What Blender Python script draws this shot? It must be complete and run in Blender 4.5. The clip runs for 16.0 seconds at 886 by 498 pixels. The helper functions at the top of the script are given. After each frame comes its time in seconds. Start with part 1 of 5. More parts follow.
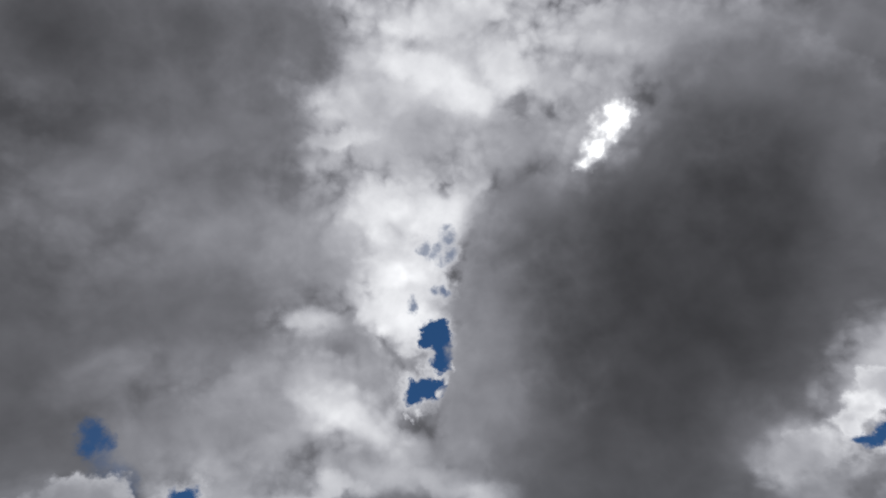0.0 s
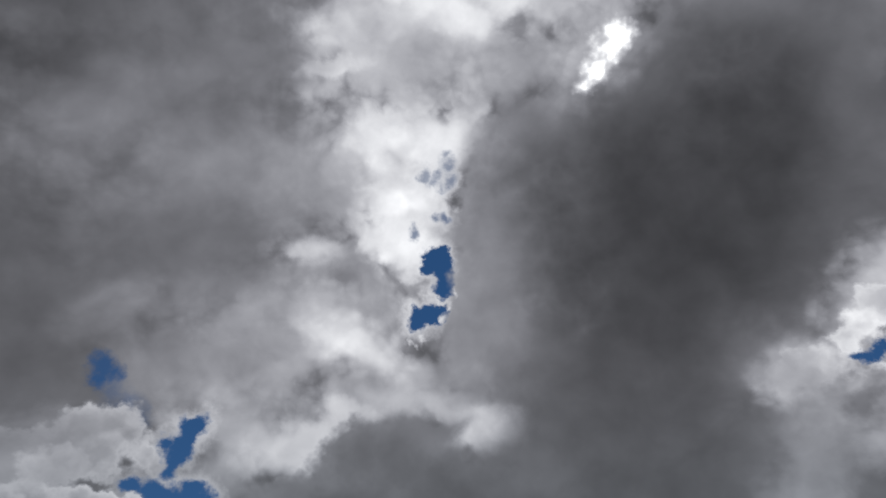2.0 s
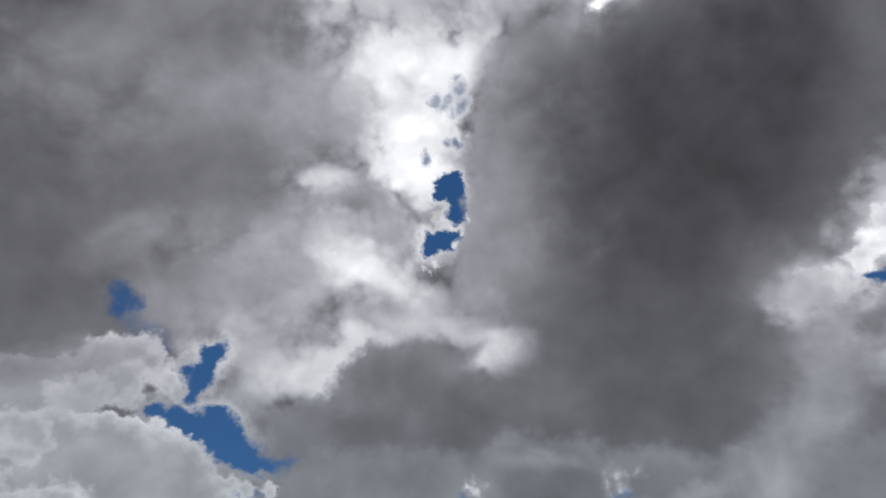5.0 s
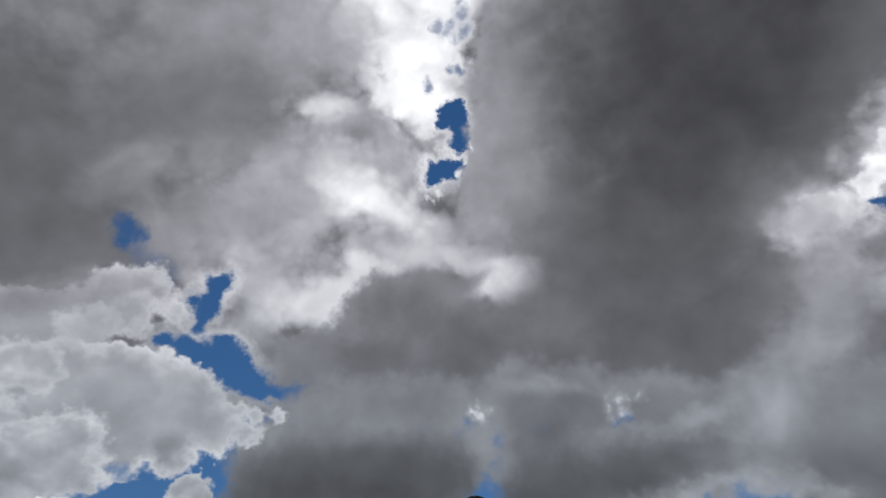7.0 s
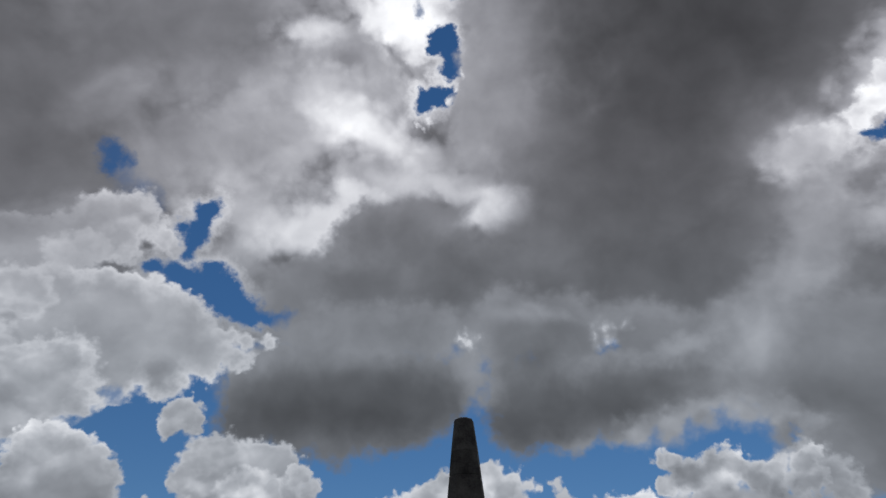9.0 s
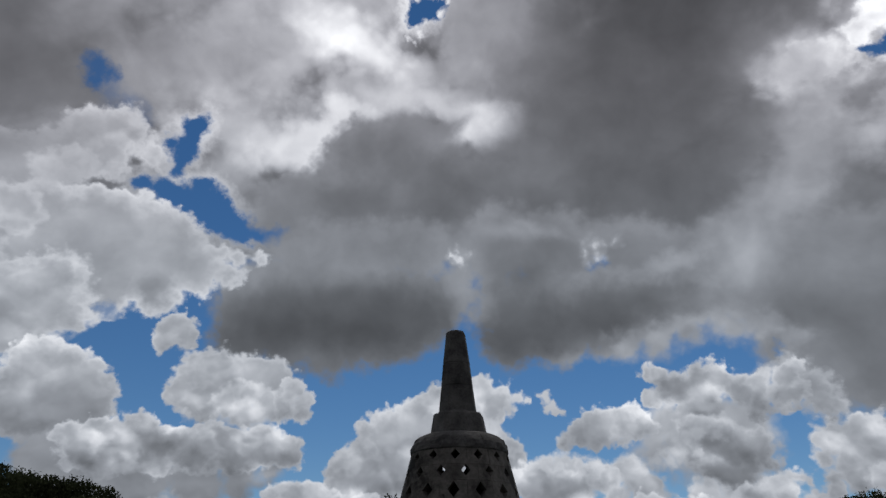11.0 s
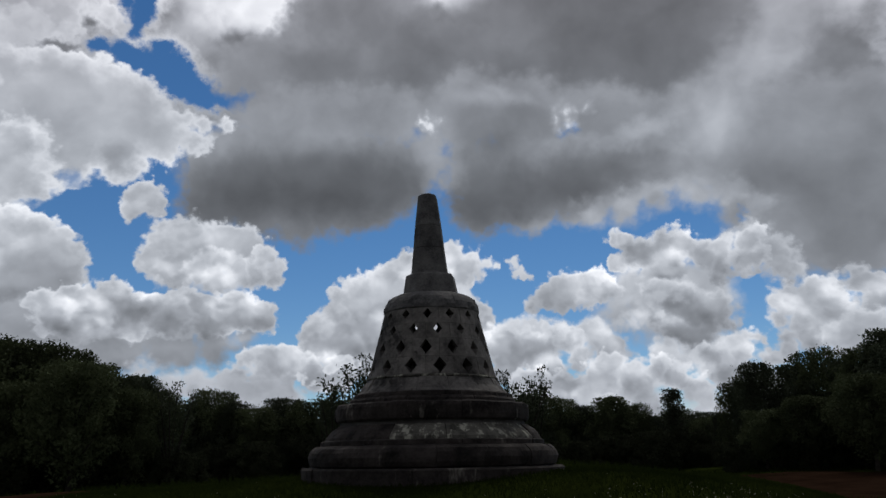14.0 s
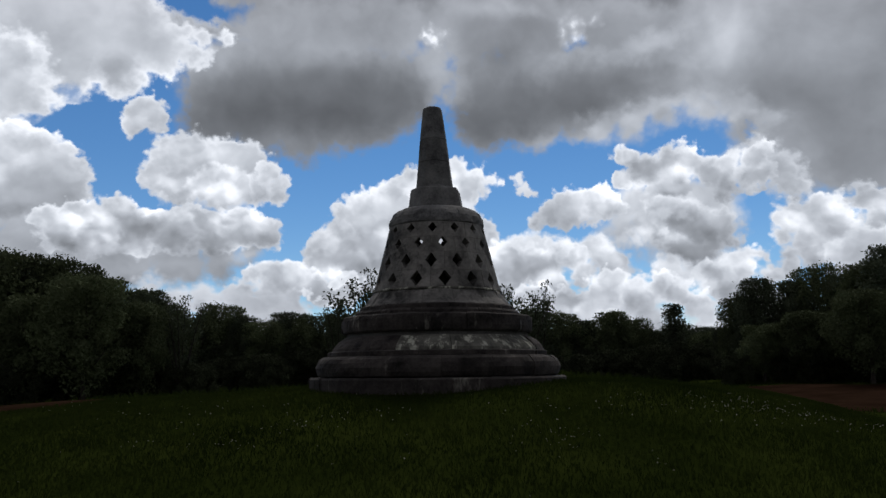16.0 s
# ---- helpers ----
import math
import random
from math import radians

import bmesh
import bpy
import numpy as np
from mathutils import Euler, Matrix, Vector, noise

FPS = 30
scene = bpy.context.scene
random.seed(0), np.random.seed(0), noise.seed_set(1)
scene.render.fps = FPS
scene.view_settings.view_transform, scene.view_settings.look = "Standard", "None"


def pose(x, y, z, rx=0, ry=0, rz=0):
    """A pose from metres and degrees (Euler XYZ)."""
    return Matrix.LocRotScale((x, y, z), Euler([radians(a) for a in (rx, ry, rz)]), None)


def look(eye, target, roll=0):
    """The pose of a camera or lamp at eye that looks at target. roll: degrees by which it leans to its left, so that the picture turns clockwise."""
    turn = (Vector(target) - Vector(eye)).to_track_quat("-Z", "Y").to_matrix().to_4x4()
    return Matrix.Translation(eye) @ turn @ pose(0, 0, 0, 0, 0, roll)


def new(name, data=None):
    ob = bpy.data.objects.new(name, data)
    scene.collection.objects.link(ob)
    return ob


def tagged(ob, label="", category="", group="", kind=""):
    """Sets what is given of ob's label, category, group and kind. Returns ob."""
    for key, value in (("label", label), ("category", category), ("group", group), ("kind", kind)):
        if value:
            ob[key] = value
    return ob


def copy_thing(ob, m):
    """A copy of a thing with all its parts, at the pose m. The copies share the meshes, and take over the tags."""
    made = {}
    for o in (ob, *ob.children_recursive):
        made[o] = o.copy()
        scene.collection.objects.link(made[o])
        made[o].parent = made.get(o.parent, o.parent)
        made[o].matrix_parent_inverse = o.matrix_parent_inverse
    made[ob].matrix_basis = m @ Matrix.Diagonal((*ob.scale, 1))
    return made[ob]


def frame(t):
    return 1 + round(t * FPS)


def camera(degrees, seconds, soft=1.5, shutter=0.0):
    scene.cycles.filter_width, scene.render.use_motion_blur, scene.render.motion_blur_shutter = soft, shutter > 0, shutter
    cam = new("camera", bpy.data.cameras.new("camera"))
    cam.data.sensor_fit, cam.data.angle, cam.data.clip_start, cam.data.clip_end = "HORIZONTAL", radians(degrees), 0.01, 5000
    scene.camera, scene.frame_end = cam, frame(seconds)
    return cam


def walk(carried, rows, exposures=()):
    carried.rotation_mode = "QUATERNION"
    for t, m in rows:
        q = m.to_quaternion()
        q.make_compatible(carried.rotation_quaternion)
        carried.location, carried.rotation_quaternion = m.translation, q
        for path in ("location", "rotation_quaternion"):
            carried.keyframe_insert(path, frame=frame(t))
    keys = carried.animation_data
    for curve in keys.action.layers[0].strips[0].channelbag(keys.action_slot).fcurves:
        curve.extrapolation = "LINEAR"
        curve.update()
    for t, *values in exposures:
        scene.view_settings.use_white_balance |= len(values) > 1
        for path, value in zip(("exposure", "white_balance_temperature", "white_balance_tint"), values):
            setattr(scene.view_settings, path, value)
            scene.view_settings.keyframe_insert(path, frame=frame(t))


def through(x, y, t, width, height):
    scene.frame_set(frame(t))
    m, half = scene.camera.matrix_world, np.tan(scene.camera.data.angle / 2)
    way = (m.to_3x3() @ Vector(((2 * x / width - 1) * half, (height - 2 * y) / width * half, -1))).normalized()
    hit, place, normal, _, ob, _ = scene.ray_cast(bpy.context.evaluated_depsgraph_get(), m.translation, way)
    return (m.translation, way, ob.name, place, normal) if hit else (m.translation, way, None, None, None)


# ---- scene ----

# ---------------------------------------------------------------- camera
cam = camera(57.3, 16.0)
EYE = 1.6
# seconds, sideways, height over the last eye level, yaw, pitch, roll
ROWS = [
    (0.0, 0.153, 0.398, 2.00, 49.84, 1.82),
    (0.5, 0.148, 0.385, 1.86, 48.52, 1.46),
    (1.0, 0.143, 0.373, 2.04, 47.23, 1.43),
    (1.5, 0.138, 0.360, 1.94, 45.93, 1.03),
    (2.0, 0.134, 0.348, 1.92, 44.68, 0.64),
    (2.5, 0.129, 0.336, 1.59, 43.42, 0.33),
    (3.0, 0.124, 0.323, 2.04, 42.37, 0.32),
    (3.5, 0.119, 0.311, 2.32, 41.57, 0.71),
    (4.0, 0.115, 0.298, 2.69, 41.11, 0.50),
    (6.5, 0.091, 0.236, 3.38, 35.71, 0.45),
    (7.0, 0.086, 0.224, 3.33, 34.43, 0.16),
    (7.5, 0.081, 0.211, 2.87, 32.93, 0.02),
    (8.0, 0.076, 0.199, 2.84, 31.84, 0.07),
    (8.5, 0.072, 0.186, 2.69, 30.60, 0.16),
    (9.0, 0.067, 0.174, 2.45, 29.40, 0.15),
    (11.5, 0.043, 0.112, 1.24, 21.91, -0.12),
    (12.0, 0.038, 0.099, 0.72, 20.33, -0.16),
    (12.5, 0.033, 0.087, 0.74, 18.97, -0.12),
    (13.0, 0.029, 0.075, 0.48, 17.45, -0.34),
    (13.5, 0.024, 0.062, -0.25, 15.94, -0.59),
    (14.0, 0.019, 0.050, -0.37, 14.17, -0.87),
    (14.5, 0.014, 0.037, -0.52, 12.59, -0.87),
    (15.0, 0.010, 0.025, -0.08, 10.98, -0.76),
    (15.5, 0.005, 0.012, -0.10, 9.35, -0.75),
    (16.0, -0.000, -0.000, -0.00, 8.29, -0.70),
]


def aim(dx, dz, yaw, pitch, roll):
    turn = Matrix.Rotation(radians(yaw), 4, "Z") @ Matrix.Rotation(radians(90 + pitch), 4, "X") @ Matrix.Rotation(radians(roll), 4, "Z")
    return Matrix.Translation((dx, 0, EYE + dz)) @ turn


EXPOSURES = [(0, 0.08), (2, 0.1), (3, 0.25), (4, 0.27), (8, 0.38), (9, 0.36), (11.5, 0.45), (12.5, 0.48), (14, 0.72), (15, 0.9), (16, 1.06)]
walk(cam, [(t, aim(*r)) for t, *r in ROWS], EXPOSURES)

# ---------------------------------------------------------------- sky and sun
SUN_AZ, SUN_EL = 10.5, 57.0
world = bpy.data.worlds.new("sky")
scene.world = world
world.use_nodes = True
W = world.node_tree
W.nodes.clear()


def wn(kind, links=()):
    """A node of the sky with its inputs linked or filled, by index or name."""
    return fill(W.nodes.new(kind), links)


def fill(n, links):
    for key, val in dict(links).items():
        if isinstance(val, bpy.types.NodeSocket):
            W.links.new(val, n.inputs[key])
        else:
            n.inputs[key].default_value = val
    return n


def wm(op, a, b=0.0, c=0.0, clamp=False):
    n = W.nodes.new("ShaderNodeMath")
    n.operation, n.use_clamp = op, clamp
    return fill(n, {0: a, 1: b, 2: c}).outputs[0]


def vm(op, a, b=(0, 0, 0), s=1.0):
    n = W.nodes.new("ShaderNodeVectorMath")
    n.operation = op
    return fill(n, {0: a, 3: s} if op == "SCALE" else {0: a, 1: b}).outputs[0]


def wnoise(p, scale, detail, rough=0.55, colour=False):
    n = wn("ShaderNodeTexNoise", {"Vector": p, "Scale": scale, "Detail": detail, "Roughness": rough})
    return n.outputs["Color" if colour else "Fac"]


def span(x, a, b, c, d):
    n = W.nodes.new("ShaderNodeMapRange")
    n.interpolation_type = "SMOOTHSTEP"
    return fill(n, {0: x, 1: a, 2: b, 3: c, 4: d}).outputs[0]


# directions as two angles: u across, v from the horizon ahead over the zenith
way = wn("ShaderNodeTexCoord").outputs["Generated"]
split = wn("ShaderNodeSeparateXYZ", {0: way})
u = wm("MULTIPLY", wm("ARCSINE", split.outputs[0]), 57.29578)
v = wm("MULTIPLY", wm("ARCTAN2", split.outputs[2], split.outputs[1]), 57.29578)
P = wn("ShaderNodeCombineXYZ", {0: u, 1: v, 2: 0.0}).outputs[0]

# ragged outlines: the angles are stirred by noise, finely for edges and softly for shading
stir = vm("SUBTRACT", wnoise(P, 0.22, 7.0, 0.58, True), (0.5, 0.5, 0.5))
fine = vm("SUBTRACT", wnoise(P, 0.9, 5.0, 0.6, True), (0.5, 0.5, 0.5))
FLAT = (1.0, 1.0, 0.0)
PE = vm("ADD", P, vm("MULTIPLY", vm("ADD", vm("SCALE", stir, s=2.0), vm("SCALE", fine, s=1.5)), FLAT))
PM = vm("ADD", P, vm("MULTIPLY", vm("ADD", vm("SCALE", stir, s=3.2), vm("SCALE", fine, s=0.5)), FLAT))
soft_stir = vm("SUBTRACT", wnoise(P, 0.16, 4.0, 0.5, True), (0.5, 0.5, 0.5))
PS = vm("ADD", P, vm("MULTIPLY", vm("ADD", vm("SCALE", soft_stir, s=2.6), vm("SCALE", stir, s=0.8)), FLAT))


def puffs(at, scale, detail=0.0):
    n = W.nodes.new("ShaderNodeTexVoronoi")
    n.voronoi_dimensions, n.feature = "2D", "SMOOTH_F1"
    return fill(n, {"Vector": at, "Scale": scale, "Detail": detail, "Roughness": 0.5, "Lacunarity": 2.3, "Smoothness": 0.4}).outputs["Distance"]


def heaps(at):
    return wm("MULTIPLY_ADD", wnoise(at, 0.26, 3.0, 0.42), -2.4, wm("MULTIPLY", puffs(at, 0.42, 0.0), 1.1))


# relief of heaped cloud, lit from above, stronger in some stretches than in others
PB = vm("ADD", P, vm("MULTIPLY", vm("ADD", vm("SCALE", soft_stir, s=2.0), vm("SCALE", fine, s=0.55)), FLAT))
lit = wm("SUBTRACT", heaps(vm("ADD", PB, (0.2, 0.85, 0.0))), heaps(PB))
crisp = wm("SUBTRACT", puffs(vm("ADD", PB, (0.06, 0.26, 0.0)), 1.0, 0.0), puffs(PB, 1.0, 0.0))
lit = wm("MULTIPLY_ADD", crisp, 0.36, lit)
lit = wm("MAXIMUM", lit, wm("MULTIPLY", lit, 0.55))
relief = wm("MULTIPLY", lit, span(wnoise(P, 0.14, 2.0), 0.38, 0.62, 0.4, 1.3))
# rounded lobes along the edges of heaped cloud
lobes = wm("MULTIPLY", wm("SUBTRACT", 0.42, puffs(vm("ADD", P, vm("MULTIPLY", vm("SCALE", fine, s=0.5), FLAT)), 1.0, 1.0)), 0.9)
vee = wn("ShaderNodeSeparateXYZ", {0: PE}).outputs[1]

level = wn("ShaderNodeValue").outputs[0]
level.default_value = 0.36
filled = span(vee, 22.6 - 0.5, 22.6 + 0.5, 0.0, 1.0)


ragged = wm("MULTIPLY", wm("SUBTRACT", wnoise(P, 1.1, 6.0, 0.62), 0.5), 1.1)


# tufts of middle size, rounded on their bright sides
PT = vm("ADD", P, vm("MULTIPLY", vm("ADD", vm("SCALE", soft_stir, s=1.5), vm("SCALE", fine, s=0.7)), FLAT))
tufts = wm("MULTIPLY_ADD", wm("SUBTRACT", wnoise(PT, 0.34, 5.0, 0.5), 0.5), 1.9, wm("MULTIPLY", wm("SUBTRACT", 0.42, puffs(PT, 0.6, 1.0)), 0.55))


def mix(fac, a, b):
    return wn("ShaderNodeMix", {0: fac, 2: a, 3: b}).outputs[0]


def spot(at, cu, cv, ru, rv, turn, opacity, edge):
    m = W.nodes.new("ShaderNodeMapping")
    m.vector_type = "TEXTURE"
    fill(m, {"Vector": at, "Location": (cu, cv, 0), "Rotation": (0, 0, radians(turn)), "Scale": (ru, rv, 1)})
    g = W.nodes.new("ShaderNodeTexGradient")
    g.gradient_type = "SPHERICAL"
    fill(g, {0: m.outputs[0]})
    return span(g.outputs["Fac"], 0.0, edge, 0.0, opacity)


def tufted(k, amount):
    """Breaks a soft transition into cloudy tufts."""
    open_ = wm("MULTIPLY", wm("SUBTRACT", 1.0, k), k)
    return wm("MULTIPLY_ADD", wm("MULTIPLY", open_, tufts), amount, k, True)


def shade(cu, cv, ru, rv, turn, value, opacity, edge):
    """A lighter or darker stretch of cloud."""
    global level
    k = tufted(spot(PS if max(ru, rv) > 4.5 else PM, cu, cv, ru, rv, turn, 1.0, edge), 1.2 if value < 0.42 else 1.9 if value < 0.6 else 3.2)
    level = mix(k if opacity > 0.99 else wm("MULTIPLY", k, opacity), level, value)


def hole(balls, soft, opacity, join, fringe):
    """A ragged gap in the cloud through to the blue, as a union of round gaps, with a bright fringe."""
    global level, filled
    s = union(balls, join, PE)
    s = wm("MULTIPLY_ADD", ragged, 0.9, s)
    if fringe:
        level = mix(span(s, -1.0, 0.0, 0.0, fringe), level, 0.9)
    filled = mix(span(s, -soft, soft, 0.0, opacity), filled, 0.0)


def union(balls, join, at):
    s = None
    for cu, cv, r in balls:
        n = W.nodes.new("ShaderNodeVectorMath")
        n.operation = "DISTANCE"
        d = wm("SUBTRACT", r, fill(n, {0: at, 1: (cu, cv, 0)}).outputs["Value"])
        s = d if s is None else wm("SMOOTH_MAX", s, d, join)
    return s


def cloud(balls, soft, edge, core, depth, heap, slope, join):
    """A cloud as a union of round masses: light at its thin edge, darker where it is thick; heap: how strongly its relief shows."""
    global level, filled
    s = union(balls, join, PE if soft < 0.5 else PM)
    s = wm("MULTIPLY_ADD", lobes, 0.6, s)
    tone = span(s, 0.0, depth, edge, core)
    if heap > 0.1:
        tone = wm("ADD", tone, span(s, 0.05, 0.6, 0.035, 0.0))
    if heap:
        tone = wm("MULTIPLY_ADD", tufts, 0.5 * heap, wm("MULTIPLY_ADD", relief, heap, tone))
    if slope:
        mid = sum(b[1] for b in balls) / len(balls)
        rise_ = wm("MINIMUM", wm("MAXIMUM", wm("SUBTRACT", v, mid), -3.0), 3.0)
        tone = wm("MULTIPLY_ADD", rise_, slope, tone)
    k = span(s, -soft, soft, 0.0, 1.0)
    over = wm("ADD", k, wm("MULTIPLY", filled, wm("SUBTRACT", 1.0, k)))
    level, filled = mix(wm("DIVIDE", k, wm("MAXIMUM", over, 0.001)), level, tone), over


FIELDS = (("tufts", "Float"), ("P edge", "Vector"), ("P soft", "Vector"), ("P mid", "Vector"), ("v", "Float"), ("relief", "Float"), ("lobes", "Float"), ("ragged", "Float"), ("level", "Float"), ("filled", "Float"))


def stretch(paint):
    """One stretch of the sky as a node group that takes the fields and gives back the shade and the cover."""
    global W, tufts, PE, PS, PM, v, relief, lobes, ragged, level, filled
    outside = (W, tufts, PE, PS, PM, v, relief, lobes, ragged, level, filled)
    W = bpy.data.node_groups.new("stretch of sky", "ShaderNodeTree")
    for name, kind in FIELDS:
        W.interface.new_socket(name, in_out="INPUT", socket_type="NodeSocket" + kind)
    for name in ("level", "filled"):
        W.interface.new_socket(name, in_out="OUTPUT", socket_type="NodeSocketFloat")
    group, tufts, PE, PS, PM, v, relief, lobes, ragged, level, filled = W, *[o for o in W.nodes.new("NodeGroupInput").outputs][:10]
    # each stretch waits for the one before it
    wait = wn("ShaderNodeCombineXYZ", {0: wm("MULTIPLY", wm("ADD", level, filled), 0.00001)}).outputs[0]
    PE, PS, PM = vm("ADD", PE, wait), vm("ADD", PS, wait), vm("ADD", PM, wait)
    paint()
    wn("NodeGroupOutput", {0: level, 1: filled})
    W, tufts, PE, PS, PM, v, relief, lobes, ragged, level, filled = outside
    n = W.nodes.new("ShaderNodeGroup")
    n.node_tree = group
    fill(n, dict(enumerate(outside[1:])))
    level, filled = n.outputs[0], n.outputs[1]


# the overhead sheet, its blue openings and the clouds before it, from far to near
def high_1():
    shade(-29.3, 63.2, 12.8, 25.6, 0, 0.24, 1.00, 1.00)
    shade(-29.8, 44.9, 11.2, 20.8, 0, 0.35, 1.00, 1.00)
    shade(-21.9, 63.6, 19.2, 11.2, 0, 0.34, 1.00, 1.00)
    shade(-13.4, 62.5, 8.8, 10.4, 0, 0.41, 1.00, 1.00)
    shade(-22.7, 55.4, 17.6, 7.2, 15, 0.46, 1.00, 1.00)
    shade(-15.5, 50.6, 18.4, 8.8, 0, 0.51, 1.00, 1.00)
    shade(-13.6, 54.2, 9.6, 3.2, -20, 0.43, 0.80, 1.00)
    shade(-10.2, 50.7, 7.2, 6.4, 0, 0.56, 0.80, 1.00)
    shade(-18.8, 45.8, 15.2, 4.8, 0, 0.42, 0.90, 1.00)
    shade(-26.5, 41.7, 10.4, 5.6, 0, 0.40, 0.90, 1.00)
    shade(-11.5, 41.1, 15.2, 5.6, 0, 0.59, 0.90, 1.00)
    shade(-16.6, 38.3, 10.4, 4.0, 0, 0.49, 0.80, 1.00)
    shade(-9.0, 49.1, 6.4, 7.2, 0, 0.60, 0.80, 1.00)
    shade(-7.0, 50.3, 4.0, 7.2, 0, 0.72, 0.80, 1.00)
    shade(-12.5, 48.2, 6.4, 3.2, 0, 0.57, 0.60, 1.00)
    shade(21.9, 64.7, 17.6, 5.6, 0, 0.49, 1.00, 1.00)


def high_2():
    shade(15.4, 64.7, 11.2, 6.4, 0, 0.61, 1.00, 1.00)
    shade(10.0, 64.0, 12.0, 6.4, 0, 0.68, 1.00, 1.00)
    shade(-1.9, 61.7, 19.2, 12.8, 0, 0.78, 1.00, 1.00)
    shade(-1.1, 66.2, 12.8, 3.2, 0, 0.80, 1.00, 1.00)
    shade(-7.0, 59.8, 6.4, 8.8, 0, 0.75, 1.00, 1.00)
    shade(-2.7, 57.4, 8.8, 4.8, 0, 0.69, 0.90, 1.00)
    shade(-7.0, 54.3, 4.8, 4.0, 0, 0.70, 0.80, 1.00)
    shade(6.3, 62.1, 4.0, 4.0, 30, 0.78, 0.70, 1.00)
    shade(0.9, 60.9, 1.3, 1.3, 40, 0.60, 0.80, 1.00)
    shade(3.3, 56.7, 7.2, 3.2, 20, 0.76, 0.80, 1.00)
    shade(-7.0, 46.3, 2.4, 2.4, 0, 0.78, 0.80, 1.00)
    shade(-8.5, 43.9, 4.8, 2.4, -10, 0.70, 0.70, 1.00)
    shade(-6.5, 42.7, 8.0, 3.6, -15, 0.56, 0.90, 1.00)
    shade(-8.9, 39.6, 9.6, 4.8, 0, 0.67, 0.90, 1.00)
    shade(-12.7, 38.6, 8.0, 4.0, 0, 0.61, 0.90, 1.00)
    shade(-10.0, 40.6, 4.0, 3.2, 0, 0.72, 0.80, 1.00)


def high_3():
    shade(-13.5, 36.3, 7.2, 1.8, 10, 0.70, 0.80, 1.00)
    shade(-4.2, 34.9, 10.4, 4.0, 0, 0.63, 0.90, 1.00)
    shade(-20.1, 44.4, 9.6, 4.0, 0, 0.42, 0.90, 1.00)
    shade(-19.1, 36.3, 9.6, 4.8, 0, 0.51, 0.90, 1.00)
    shade(-24.4, 41.3, 4.8, 1.6, 25, 0.52, 0.80, 1.00)
    shade(-22.6, 40.8, 4.0, 1.1, 40, 0.56, 0.70, 1.00)
    shade(-28.0, 38.1, 9.6, 7.2, 0, 0.37, 0.90, 1.00)
    shade(-27.2, 34.5, 8.8, 3.2, 0, 0.39, 0.90, 1.00)
    shade(-15.1, 35.7, 12.0, 6.4, 0, 0.57, 0.90, 1.00)
    shade(-12.7, 36.4, 4.8, 1.1, 25, 0.65, 0.70, 1.00)
    shade(-19.9, 35.9, 4.8, 4.0, 0, 0.49, 0.80, 1.00)
    shade(-23.6, 40.1, 5.6, 2.4, 20, 0.48, 0.80, 1.00)
    shade(-21.7, 35.1, 5.6, 2.4, -30, 0.52, 0.80, 1.00)
    shade(-14.8, 31.7, 8.8, 4.8, -25, 0.68, 0.95, 1.00)
    shade(-16.3, 28.9, 4.0, 3.2, -20, 0.59, 0.80, 1.00)
    shade(-3.3, 34.1, 15.2, 2.2, -5, 0.68, 0.90, 1.00)


def high_4():
    shade(-6.0, 36.2, 9.6, 2.4, 0, 0.61, 0.80, 1.00)
    shade(-2.4, 65.1, 3.5, 1.6, 0, 0.87, 0.90, 0.75)
    shade(-3.2, 62.5, 3.8, 1.6, -10, 0.86, 0.90, 0.75)
    shade(-0.1, 60.7, 4.5, 2.2, -20, 0.88, 0.90, 0.75)
    shade(3.2, 62.1, 2.6, 3.5, 0, 0.86, 0.90, 0.75)
    shade(-8.9, 57.4, 3.8, 0.9, 10, 0.86, 0.70, 0.75)
    shade(-10.6, 59.8, 1.9, 0.8, 25, 0.83, 0.70, 0.75)
    shade(-2.9, 52.3, 7.0, 3.2, 0, 0.84, 1.00, 0.75)
    shade(-5.8, 53.7, 2.6, 2.6, -30, 0.87, 0.90, 0.75)
    shade(0.3, 53.9, 2.9, 1.8, 30, 0.86, 0.90, 0.75)
    shade(-1.9, 51.5, 2.9, 2.9, 0, 0.89, 0.90, 0.75)
    shade(-3.6, 47.1, 4.8, 7.0, 0, 0.86, 1.00, 0.75)
    shade(-5.0, 48.7, 3.2, 3.8, 0, 0.88, 0.90, 0.75)
    shade(-4.6, 45.1, 3.8, 2.9, -40, 0.89, 0.90, 0.75)
    shade(-10.5, 44.6, 4.4, 1.4, -8, 0.78, 0.75, 1.00)
    shade(-7.7, 37.9, 5.8, 2.6, -25, 0.82, 0.95, 0.75)


